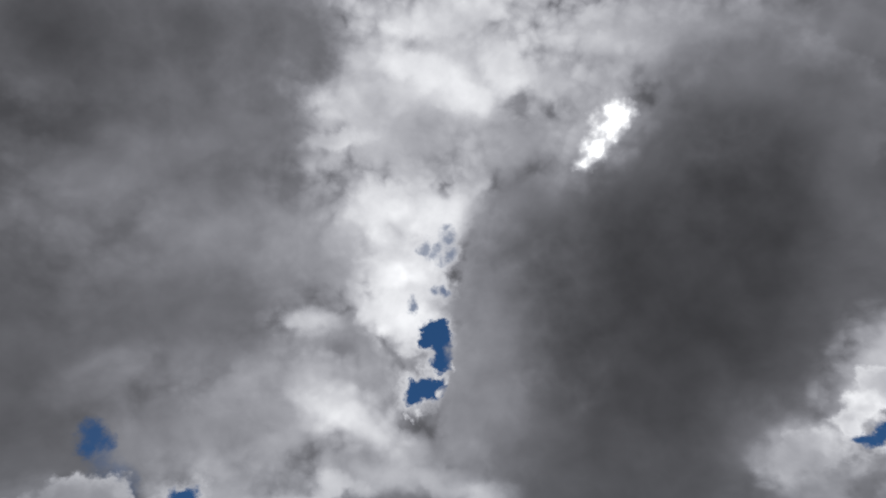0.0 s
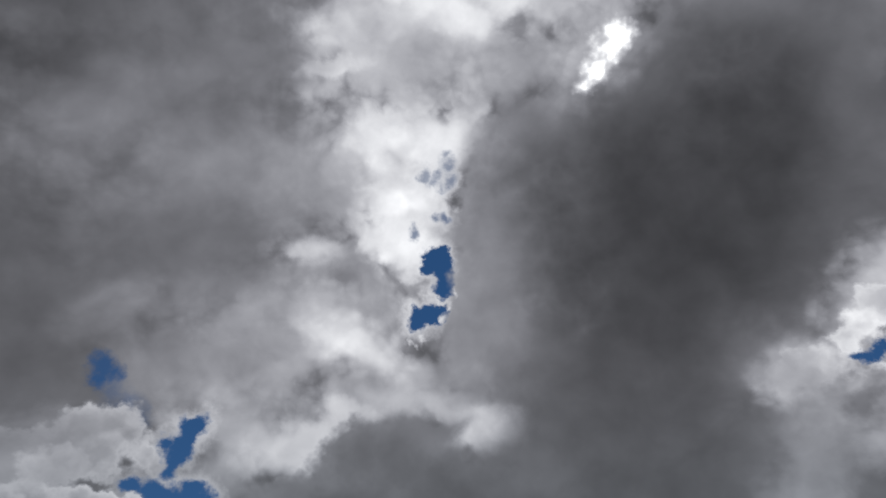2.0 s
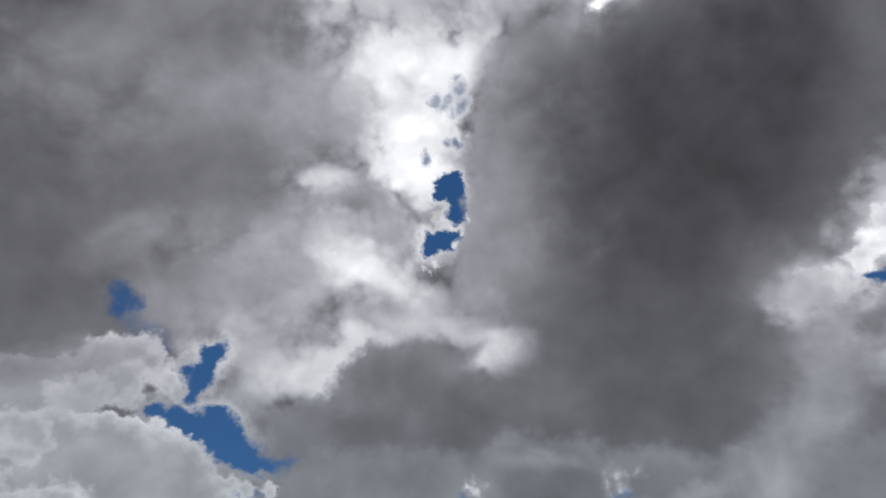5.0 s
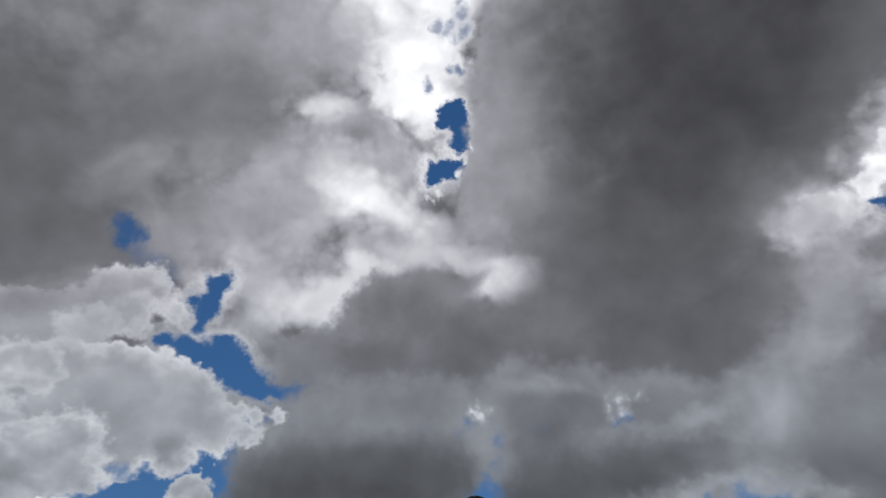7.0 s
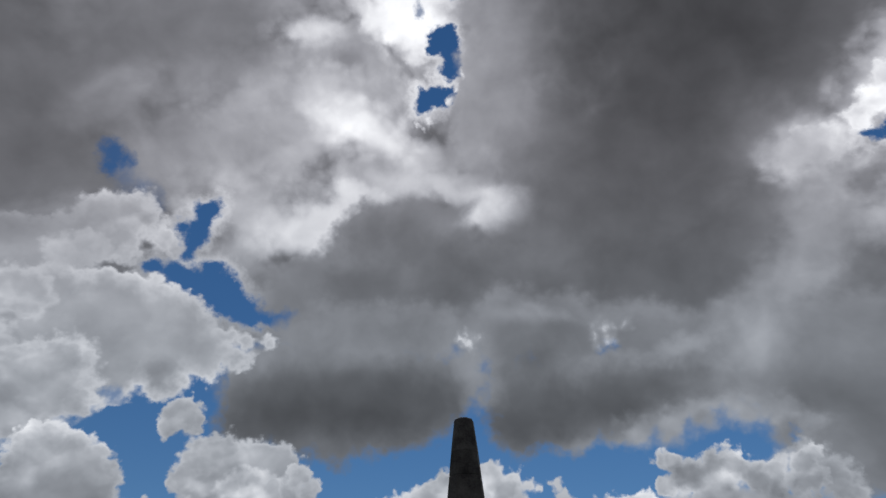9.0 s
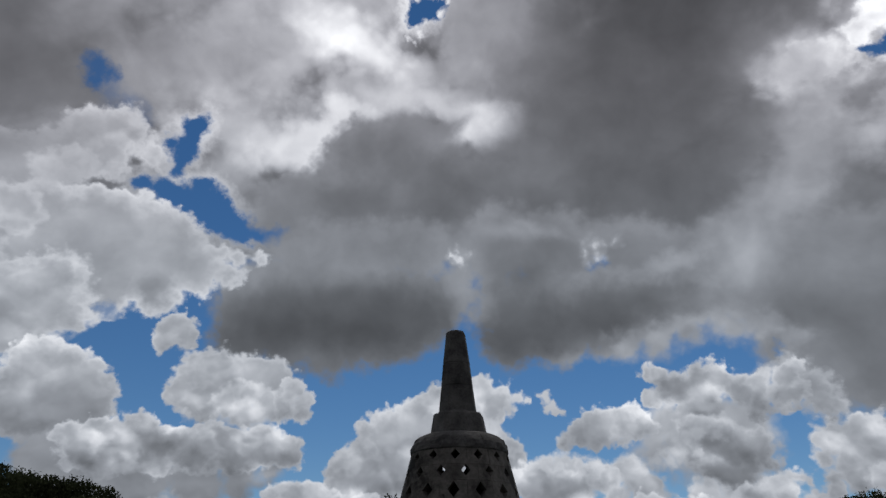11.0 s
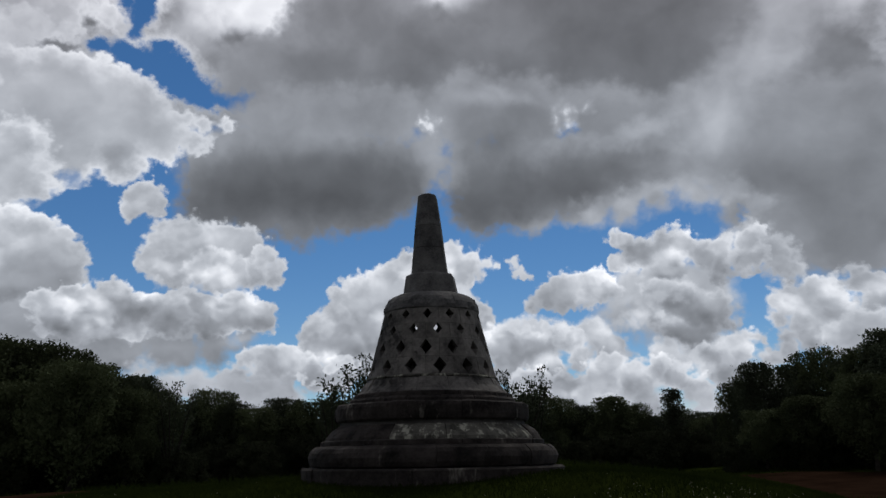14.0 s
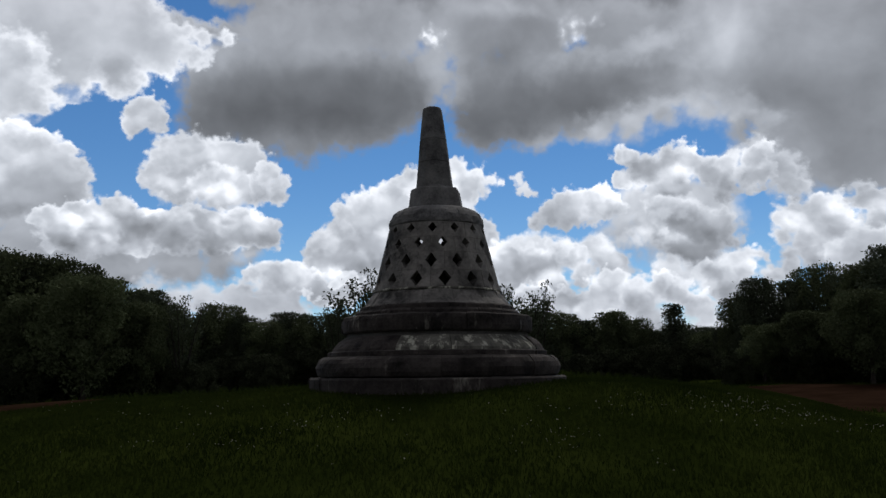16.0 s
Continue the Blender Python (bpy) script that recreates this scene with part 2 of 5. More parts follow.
def high_5():
    shade(-11.3, 31.0, 5.8, 2.7, 8, 0.79, 0.95, 0.75)
    shade(-9.7, 31.5, 3.2, 1.9, 40, 0.80, 0.80, 0.75)
    shade(-8.3, 33.5, 2.6, 1.5, -10, 0.77, 0.90, 0.75)
    shade(-0.9, 33.7, 5.1, 1.7, -15, 0.79, 0.80, 0.75)
    shade(1.2, 32.2, 4.8, 2.7, -10, 0.80, 0.95, 0.75)
    hole([(-1.8, 43.9, 1.0), (-1.2, 43.1, 0.8), (-2.0, 44.4, 0.7), (-2.4, 43.3, 0.5), (-1.1, 42.2, 0.6), (-1.6, 41.8, 0.4)], 0.2, 1, 0.5, 0.7)
    hole([(-3.0, 39.9, 0.8), (-2.4, 40.2, 0.7), (-1.7, 40.4, 0.5), (-3.3, 40.3, 0.5), (-3.4, 39.4, 0.4)], 0.2, 1, 0.5, 0.6)


def high_6():
    hole([(-3.5, 46.0, 0.4), (-3.7, 45.6, 0.2), (-1.2, 47.0, 0.4), (-1.8, 47.1, 0.2), (-0.7, 47.1, 0.2)], 0.3, 0.75, 0.3, 0.9)
    hole([(-2.7, 50.0, 0.4), (-1.6, 49.9, 0.4), (-1.1, 50.5, 0.4), (-0.8, 49.5, 0.4), (-1.4, 49.0, 0.3), (-2.0, 49.4, 0.3), (-1.0, 51.2, 0.2), (-3.0, 49.9, 0.2)], 0.35, 0.62, 0.3, 0.9)
    hole([(-24.2, 36.7, 0.8), (-24.4, 35.9, 0.6), (-23.5, 36.2, 0.6), (-24.7, 36.9, 0.4), (-23.1, 35.9, 0.3)], 0.45, 0.9, 0.6, 0.0)


def high_7():
    hole([(-23.3, 35.0, 0.6), (-22.5, 34.1, 0.6), (-21.8, 33.1, 0.5), (-24.0, 35.6, 0.4)], 0.7, 0.45, 0.6, 0.0)
    hole([(-18.3, 32.4, 1.0), (-18.9, 31.4, 0.9), (-19.1, 30.4, 0.8), (-19.5, 29.6, 0.6), (-18.0, 32.8, 0.6), (-20.0, 31.4, 0.4)], 0.3, 1, 0.8, 0.4)


def high_8():
    hole([(-21.8, 28.6, 0.6), (-20.7, 28.4, 0.7), (-19.8, 27.6, 1.0), (-18.7, 27.0, 1.1), (-17.4, 26.1, 1.2), (-16.3, 25.5, 1.1), (-15.2, 25.0, 1.0), (-14.0, 24.7, 0.8), (-13.1, 24.6, 0.6), (-18.0, 27.9, 0.9), (-17.1, 26.9, 0.8), (-12.3, 24.7, 0.3)], 0.3, 1, 1.0, 0.4)
    cloud([(-18.3, 64.7, 5.2), (-13.3, 64.7, 3.6), (-10.7, 64.7, 2.2), (-10.0, 62.9, 1.8), (-16.8, 60.2, 2.8), (-13.5, 59.4, 2.4), (-26.1, 64.8, 5.2)], 1.6, 0.45, 0.351, 5.0, 0.0, 0.0, 2.5)
    shade(-26.1, 64.8, 9.6, 10.4, 0, 0.28, 0.70, 1.00)
    shade(-15.0, 57.8, 7.2, 4.0, -15, 0.43, 0.70, 1.00)


def high_9():
    cloud([(19.3, 58.3, 6.8), (22.9, 59.4, 4.8), (14.1, 54.3, 5.2), (9.6, 52.3, 4.4), (5.7, 51.9, 3.2), (3.3, 50.3, 3.0), (2.5, 46.7, 3.0), (7.7, 45.2, 7.2), (1.3, 43.2, 1.6), (0.9, 40.4, 1.8), (-0.6, 37.9, 1.3), (2.2, 39.7, 3.2), (16.7, 45.2, 11.2), (4.1, 36.2, 2.4), (10.9, 37.4, 8.0), (22.6, 48.4, 6.4), (20.0, 40.2, 6.0)], 0.5, 0.59, 0.449, 3.2, 0.0, 0.0, 2.5)


def high_10():
    shade(2.6, 45.1, 4.8, 17.6, 0, 0.57, 0.75, 1.00)
    shade(0.8, 38.9, 3.2, 4.8, 0, 0.55, 0.80, 1.00)
    shade(14.1, 50.4, 18.4, 15.2, 0, 0.35, 0.85, 1.00)
    shade(20.7, 57.5, 15.2, 10.4, 0, 0.36, 0.85, 1.00)
    shade(16.3, 45.2, 20.0, 20.8, 0, 0.26, 0.95, 1.00)
    shade(21.9, 50.8, 9.6, 13.6, 0, 0.25, 0.80, 1.00)
    shade(12.0, 36.7, 9.6, 12.8, 0, 0.30, 0.85, 1.00)
    shade(12.3, 45.2, 7.2, 14.4, 0, 0.26, 0.60, 1.00)
    shade(26.3, 52.4, 5.6, 19.2, 0, 0.39, 0.85, 1.00)
    shade(24.5, 43.0, 6.4, 9.6, 0, 0.36, 0.60, 1.00)
    shade(18.3, 62.8, 5.6, 4.0, 10, 0.43, 0.70, 1.00)
    shade(24.2, 60.6, 6.4, 4.8, 0, 0.41, 0.70, 1.00)
    shade(5.7, 54.3, 4.8, 4.0, 30, 0.51, 0.70, 1.00)
    shade(12.1, 56.7, 5.6, 4.0, 40, 0.39, 0.70, 1.00)
    shade(9.9, 34.3, 10.4, 8.8, 0, 0.31, 0.80, 1.00)
    shade(14.4, 33.9, 14.4, 7.2, 0, 0.31, 0.80, 1.00)


def high_11():
    shade(1.5, 40.8, 3.6, 8.8, -10, 0.52, 0.70, 1.00)
    shade(2.2, 36.4, 5.6, 4.8, 0, 0.48, 0.70, 1.00)
    shade(4.8, 30.5, 4.8, 3.2, 0, 0.39, 0.60, 1.00)
    cloud([(-3.4, 38.1, 0.2), (-3.1, 38.7, 0.2), (-2.6, 39.3, 0.3), (-1.9, 39.9, 0.3), (-1.4, 40.4, 0.2), (-1.1, 41.1, 0.2), (-0.6, 41.8, 0.2)], 0.22, 0.81, 0.870, 0.4, 0.0, 0.0, 0.5)
    shade(9.1, 58.2, 4.8, 6.4, -33, 0.74, 0.70, 1.00)
    cloud([(10.8, 60.1, 0.5), (10.4, 59.2, 1.0), (9.8, 58.2, 1.0), (9.2, 57.0, 0.9), (8.6, 56.0, 0.6)], 0.5, 0.93, 1.093, 0.5, 0.0, 0.0, 0.6)


def high_12():
    shade(0.3, 36.0, 4.8, 7.2, 0, 0.55, 0.80, 1.00)
    shade(4.8, 34.3, 4.8, 7.2, 0, 0.44, 0.70, 1.00)
    shade(19.8, 36.1, 4.8, 6.4, 30, 0.46, 0.80, 1.00)
    shade(22.2, 37.2, 4.0, 3.2, -45, 0.57, 0.90, 1.00)
    shade(25.9, 40.3, 4.0, 5.6, -40, 0.74, 0.95, 1.00)
    shade(27.2, 42.6, 4.0, 4.8, 0, 0.72, 0.90, 1.00)
    shade(22.2, 36.1, 4.8, 2.4, 10, 0.78, 0.95, 1.00)
    cloud([(21.7, 36.1, 0.9), (21.5, 36.7, 0.6), (22.8, 35.7, 0.9), (24.0, 35.8, 0.8), (24.9, 37.8, 1.0), (25.9, 39.1, 1.2), (26.9, 40.7, 1.6), (24.7, 35.2, 0.7), (25.7, 35.2, 0.8), (26.7, 35.8, 0.7), (23.2, 36.8, 0.7)], 0.3, 0.80, 0.741, 0.8, 0.1, 0.01, 1.0)


def high_13():
    shade(22.7, 33.7, 4.8, 3.2, 0, 0.65, 0.90, 1.00)
    shade(22.9, 31.8, 3.2, 4.8, 0, 0.63, 0.90, 1.00)
    shade(23.4, 26.9, 5.6, 2.4, 35, 0.63, 0.90, 1.00)
    hole([(26.1, 36.8, 0.5), (25.5, 36.7, 0.4), (26.7, 37.1, 0.5), (25.0, 36.6, 0.2), (26.9, 37.6, 0.3), (27.7, 37.3, 0.6)], 0.25, 1, 0.6, 0.5)
    cloud([(25.6, 33.7, 2.0), (24.0, 34.1, 0.9), (24.7, 35.0, 0.4), (26.6, 34.8, 1.2), (25.6, 30.2, 3.2), (24.5, 32.2, 1.4), (25.7, 26.2, 3.6), (24.0, 29.5, 1.0)], 0.35, 0.57, 0.435, 1.6, 0.05, 0.01, 1.2)


def high_14():
    shade(24.3, 25.9, 4.8, 6.4, 0, 0.38, 0.80, 1.00)
    shade(23.8, 18.8, 7.2, 5.6, 0, 0.33, 0.80, 1.00)
    shade(25.2, 30.9, 2.4, 2.4, 0, 0.56, 0.70, 1.00)
    cloud([(-7.0, 29.8, 2.8), (-4.6, 29.8, 3.0), (-2.3, 29.0, 3.0), (1.2, 26.5, 3.0), (-9.4, 27.5, 2.0), (-11.7, 26.8, 1.6), (-6.3, 25.9, 2.8), (-2.3, 25.8, 3.0), (2.4, 26.1, 3.2), (-14.0, 26.0, 1.0), (5.5, 25.6, 2.4)], 0.55, 0.47, 0.404, 2.4, 0.0, 0.0, 2.5)


def high_15():
    shade(1.2, 32.3, 4.0, 2.3, -10, 0.83, 0.90, 0.75)
    shade(-1.2, 31.9, 2.1, 1.1, 20, 0.47, 0.80, 1.00)
    shade(-5.0, 31.4, 5.6, 2.4, 0, 0.41, 0.70, 1.00)
    shade(-1.6, 32.1, 3.2, 1.3, 15, 0.45, 0.70, 1.00)
    shade(-2.3, 26.6, 14.4, 4.0, 0, 0.38, 0.85, 1.00)
    shade(-9.4, 26.3, 7.2, 3.6, 0, 0.39, 0.80, 1.00)
    shade(-12.9, 26.4, 4.8, 4.0, -20, 0.45, 0.80, 1.00)
    shade(2.8, 25.5, 9.6, 3.2, 0, 0.36, 0.80, 1.00)
    shade(11.4, 30.1, 16.8, 9.6, 0, 0.35, 0.95, 1.00)
    shade(5.6, 27.2, 9.6, 4.8, 0, 0.37, 0.80, 1.00)
    shade(13.8, 26.2, 12.0, 4.4, 0, 0.36, 0.90, 1.00)
    shade(4.5, 29.5, 4.8, 4.0, 0, 0.41, 0.70, 1.00)
    shade(10.3, 30.2, 4.8, 4.8, 0, 0.34, 0.50, 1.00)
    shade(20.1, 31.5, 4.8, 7.2, 0, 0.42, 0.80, 1.00)
    shade(21.8, 33.0, 3.2, 4.8, 0, 0.52, 0.80, 1.00)
    shade(21.9, 35.3, 4.0, 3.2, -20, 0.68, 0.80, 1.00)


def high_16():
    shade(22.6, 29.0, 3.2, 3.2, 0, 0.54, 0.70, 1.00)
    shade(22.1, 27.1, 4.0, 1.6, 30, 0.66, 0.90, 1.00)
    shade(19.3, 25.3, 5.6, 2.4, 35, 0.54, 0.90, 1.00)
    shade(16.9, 24.2, 4.8, 2.4, 10, 0.47, 0.80, 1.00)
    cloud([(-11.1, 23.1, 2.8), (-7.2, 23.0, 2.8), (-3.2, 23.4, 2.4), (2.0, 23.8, 2.8), (6.3, 22.9, 3.2), (11.0, 22.5, 3.6), (15.5, 21.3, 3.6), (19.1, 22.1, 4.0), (22.5, 20.4, 4.4), (25.2, 18.0, 4.4), (23.8, 14.9, 2.8), (25.7, 14.1, 2.2), (27.7, 16.4, 4.4), (22.5, 17.3, 3.6), (27.7, 20.4, 6.0)], 0.8, 0.47, 0.440, 2.0, 0.0, 0.0, 2.0)


def high_17():
    cloud([(3.5, 19.0, 3.0), (5.9, 18.6, 3.0), (2.7, 16.6, 1.8), (9.4, 19.3, 3.2), (12.9, 19.7, 2.8), (15.8, 19.7, 2.2), (7.1, 17.0, 1.6), (1.9, 20.6, 1.4)], 0.5, 0.45, 0.362, 2.2, 0, 0.01, 1.8)
    cloud([(-15.3, 19.5, 2.6), (-13.0, 19.5, 3.4), (-9.6, 19.1, 3.8), (-6.0, 19.4, 3.6), (-3.3, 19.0, 2.8), (-15.7, 17.1, 1.8), (-12.7, 16.7, 1.6), (-9.6, 16.5, 1.5), (-6.0, 17.0, 1.6), (-1.3, 19.8, 1.6), (-0.4, 21.4, 1.2)], 0.55, 0.43, 0.354, 2.4, 0, 0.01, 1.8)


def high_18():
    shade(-8.0, 18.1, 11.2, 3.2, 0, 0.28, 0.85, 1.00)
    shade(-13.8, 17.9, 5.6, 3.6, 0, 0.30, 0.85, 1.00)
    shade(-9.6, 20.3, 12.8, 2.4, 0, 0.32, 0.70, 1.00)
    shade(-4.1, 18.6, 4.8, 3.2, 0, 0.31, 0.70, 1.00)
    shade(-11.1, 23.1, 6.4, 2.6, -15, 0.47, 0.80, 1.00)
    shade(-6.4, 23.4, 4.0, 1.6, -10, 0.47, 0.80, 1.00)
    shade(-14.9, 22.3, 4.8, 2.4, 30, 0.48, 0.70, 1.00)
    shade(-12.7, 15.9, 7.2, 1.1, 0, 0.39, 0.60, 1.00)
    shade(3.1, 17.4, 4.8, 3.2, 0, 0.30, 0.90, 1.00)
    shade(8.2, 18.6, 8.0, 2.4, 8, 0.31, 0.85, 1.00)
    shade(3.9, 21.4, 4.8, 3.2, 0, 0.37, 0.80, 1.00)
    shade(11.7, 19.7, 5.6, 1.6, 10, 0.35, 0.70, 1.00)
    cloud([(-0.0, 22.6, 1.0), (-0.1, 20.6, 1.1), (0.1, 18.6, 0.9)], 0.8, 0.47, 0.457, 1.0, 0.0, 0.0, 1.0)


def high_19():
    shade(-0.0, 21.0, 2.1, 4.8, 0, 0.50, 0.80, 1.00)
    shade(9.8, 16.2, 7.2, 1.0, 12, 0.52, 0.70, 1.00)
    shade(14.7, 17.7, 6.4, 1.1, 12, 0.53, 0.80, 1.00)
    shade(6.3, 23.3, 5.6, 1.8, 0, 0.39, 0.70, 1.00)
    shade(19.1, 23.2, 5.6, 4.8, 25, 0.56, 0.90, 1.00)
    shade(14.7, 22.5, 3.6, 1.3, 25, 0.57, 0.90, 1.00)
    shade(17.3, 24.1, 3.2, 1.1, 30, 0.53, 0.70, 1.00)
    shade(21.4, 26.4, 4.0, 4.8, 35, 0.52, 0.80, 1.00)
    shade(17.3, 19.7, 7.2, 1.6, -5, 0.47, 0.70, 1.00)
    shade(24.5, 18.4, 9.6, 4.8, 0, 0.38, 0.85, 1.00)
    shade(25.8, 23.2, 7.2, 4.8, 0, 0.45, 0.80, 1.00)
    shade(23.1, 14.9, 4.0, 4.0, 0, 0.45, 0.70, 1.00)
    shade(26.7, 14.9, 4.8, 4.0, 0, 0.39, 0.80, 1.00)
    shade(22.9, 29.8, 4.0, 7.2, 0, 0.53, 0.70, 1.00)
    shade(21.5, 34.7, 3.2, 1.9, 30, 0.69, 0.80, 1.00)
    shade(26.6, 30.9, 2.4, 2.4, 0, 0.62, 0.80, 1.00)


def high_20():
    cloud([(-1.0, 23.0, 0.4), (-0.4, 22.8, 0.6), (0.3, 23.1, 0.4), (-0.6, 23.2, 0.4)], 0.4, 0.57, 0.707, 0.5, 0.0, 0.0, 0.5)
    cloud([(8.3, 23.5, 0.5), (9.0, 23.9, 0.5), (9.8, 24.0, 0.4), (10.5, 24.2, 0.4), (9.2, 23.1, 0.6), (8.5, 22.5, 0.4), (9.8, 23.1, 0.4)], 0.5, 0.52, 0.656, 0.6, 0.0, 0.0, 0.6)
    shade(3.1, 24.4, 4.8, 1.0, 0, 0.52, 0.80, 1.00)
    shade(5.1, 24.5, 3.2, 0.8, -10, 0.55, 0.60, 1.00)
    hole([(8.8, 22.3, 0.3), (9.3, 22.4, 0.3), (9.7, 22.7, 0.2)], 0.45, 0.6, 0.4, 0.0)


def high_21():
    cloud([(10.5, 16.9, 1.0), (12.8, 17.1, 1.1), (15.3, 17.4, 1.2), (17.9, 18.0, 1.2), (20.0, 18.0, 1.1), (21.6, 17.0, 0.9)], 0.8, 0.53, 0.505, 1.0, 0.08, 0.0, 1.2)
    cloud([(19.4, 14.1, 1.0), (21.1, 14.6, 1.3), (22.4, 13.6, 1.4), (23.2, 12.4, 1.1), (20.8, 13.0, 0.9)], 0.4, 0.58, 0.534, 1.0, 0.12, 0.01, 1.0)
    hole([(20.9, 16.7, 0.2), (20.6, 16.2, 0.2), (17.5, 17.0, 0.2)], 0.4, 0.7, 0.4, 0.0)


def high_22():
    cloud([(-24.9, 32.4, 1.8), (-23.2, 32.7, 1.5), (-22.2, 31.9, 1.2), (-21.1, 30.8, 1.0), (-20.4, 30.2, 0.7), (-23.9, 30.3, 1.8), (-26.3, 30.4, 2.2), (-28.9, 30.1, 2.4), (-31.4, 29.8, 3.2), (-20.4, 29.6, 0.4)], 0.35, 0.65, 0.574, 1.4, 0.12, 0.01, 1.0)
    shade(-29.6, 31.7, 8.8, 3.2, 0, 0.48, 0.80, 1.00)
    shade(-25.6, 32.8, 4.0, 2.1, 0, 0.56, 0.60, 1.00)


def high_23():
    cloud([(-24.6, 27.7, 0.9), (-23.2, 27.3, 1.1), (-21.8, 27.0, 1.0), (-20.7, 26.0, 1.1), (-19.6, 25.0, 1.1), (-18.7, 24.0, 1.0), (-17.0, 23.2, 0.9), (-15.7, 22.8, 0.8), (-14.4, 22.7, 0.6), (-21.3, 23.9, 3.2), (-24.5, 25.1, 3.2), (-18.4, 22.2, 1.8), (-21.2, 21.1, 2.0), (-24.7, 22.0, 3.2), (-27.9, 26.4, 2.8), (-29.3, 23.3, 3.6), (-16.2, 21.6, 0.9)], 0.25, 0.71, 0.574, 1.3, 0.12, 0.01, 1.0)
    shade(-23.5, 25.1, 10.4, 4.8, -10, 0.55, 0.80, 1.00)
    shade(-20.2, 22.7, 8.0, 3.2, -15, 0.54, 0.70, 1.00)
    shade(-29.5, 29.3, 6.4, 2.4, 0, 0.56, 0.70, 1.00)


def high_24():
    cloud([(-30.4, 27.3, 1.7), (-29.2, 27.2, 1.4), (-29.6, 26.1, 1.4), (-31.4, 26.9, 1.8), (-28.7, 26.4, 0.9)], 0.4, 0.68, 0.610, 0.9, 0.1, 0.01, 0.8)
    cloud([(-30.9, 23.5, 1.2), (-30.2, 22.9, 0.8), (-31.7, 22.5, 1.6)], 0.4, 0.68, 0.610, 0.8, 0.1, 0.01, 0.8)
    shade(-27.8, 23.6, 4.8, 3.2, 0, 0.54, 0.80, 1.00)
    cloud([(-27.3, 21.7, 2.0), (-26.4, 22.0, 1.2), (-29.2, 20.9, 2.4), (-25.6, 20.5, 0.8), (-27.8, 19.7, 2.4), (-30.3, 19.4, 3.2), (-26.1, 18.9, 1.0)], 0.4, 0.65, 0.565, 1.2, 0.12, 0.01, 1.0)


def high_25():
    cloud([(-26.0, 30.0, 1.2), (-24.9, 29.9, 0.8), (-27.3, 29.8, 1.2)], 0.45, 0.63, 0.592, 1.0, 0.06, 0.01, 0.8)
    hole([(-24.0, 19.5, 0.4), (-24.5, 19.7, 0.3), (-23.7, 19.1, 0.3)], 0.4, 0.7, 0.5, 0.0)


def sky_14():
    cloud([(-28.0, 15.8, 2.1), (-26.4, 15.4, 1.9), (-25.3, 14.6, 1.7), (-24.5, 13.4, 1.3), (-26.4, 13.4, 2.8), (-28.3, 13.0, 2.8), (-24.2, 12.6, 0.7)], 0.20, 0.61, 0.540, 1.2, 0.18, 0.04, 1.2)
    shade(-27.1, 12.6, 3.6, 2.0, 0, 0.52, 0.80, 1.00)
    cloud([(-20.0, 18.5, 1.2), (-19.1, 18.0, 1.0), (-20.6, 17.4, 0.8), (-18.5, 18.0, 0.4)], 0.17, 0.62, 0.598, 0.8, 0.18, 0.05, 0.9)
    cloud([(-18.2, 16.3, 0.8), (-17.6, 15.7, 1.0), (-18.8, 15.1, 0.9), (-19.2, 13.9, 1.1), (-19.8, 13.3, 0.6), (-17.9, 13.2, 1.7), (-17.0, 15.4, 1.4), (-16.3, 14.2, 1.8), (-14.4, 14.4, 2.0), (-13.1, 13.8, 1.8)], 0.20, 0.61, 0.568, 0.8, 0.16, 0.02, 1.1)


def sky_15():
    cloud([(-12.0, 13.9, 0.9), (-11.3, 13.1, 0.7), (-11.6, 12.2, 0.7), (-12.8, 12.7, 1.0), (-11.0, 13.6, 0.3)], 0.17, 0.63, 0.598, 0.6, 0.21, 0.04, 0.9)
    cloud([(-16.5, 12.9, 1.0), (-15.2, 13.3, 0.9), (-13.9, 12.7, 1.1), (-15.2, 12.2, 1.3), (-16.8, 12.2, 0.7), (-18.8, 12.0, 0.4)], 0.42, 0.63, 0.598, 0.7, 0.24, 0.04, 0.9)
    cloud([(-25.1, 8.2, 2.5), (-21.7, 7.8, 2.3), (-18.3, 7.6, 1.9), (-15.4, 8.0, 1.5), (-13.1, 8.4, 1.0), (-27.0, 9.1, 2.3)], 0.56, 0.48, 0.470, 1.0, 0.09, 0.02, 1.4)


def sky_16():
    cloud([(-25.9, 10.9, 1.2), (-24.5, 11.3, 1.0), (-23.2, 11.1, 1.3), (-21.8, 10.7, 1.7), (-20.4, 10.1, 1.5), (-18.6, 10.2, 1.3), (-17.2, 10.4, 1.5), (-15.7, 9.7, 1.8), (-13.9, 10.1, 1.6), (-12.4, 9.9, 1.3), (-11.8, 9.0, 0.7), (-18.3, 9.2, 1.4), (-20.7, 9.1, 1.4), (-23.5, 9.6, 1.6), (-25.4, 9.6, 1.4)], 0.17, 0.60, 0.546, 0.8, 0.27, 0.04, 1.0)
    shade(-18.2, 7.4, 8.0, 1.1, 0, 0.50, 0.80, 1.00)
    shade(-24.1, 7.4, 4.8, 1.2, 0, 0.51, 0.80, 1.00)
    shade(-13.5, 8.1, 2.4, 0.5, 0, 0.55, 0.60, 1.00)
    shade(-22.4, 9.0, 2.4, 0.6, 0, 0.56, 0.60, 1.00)


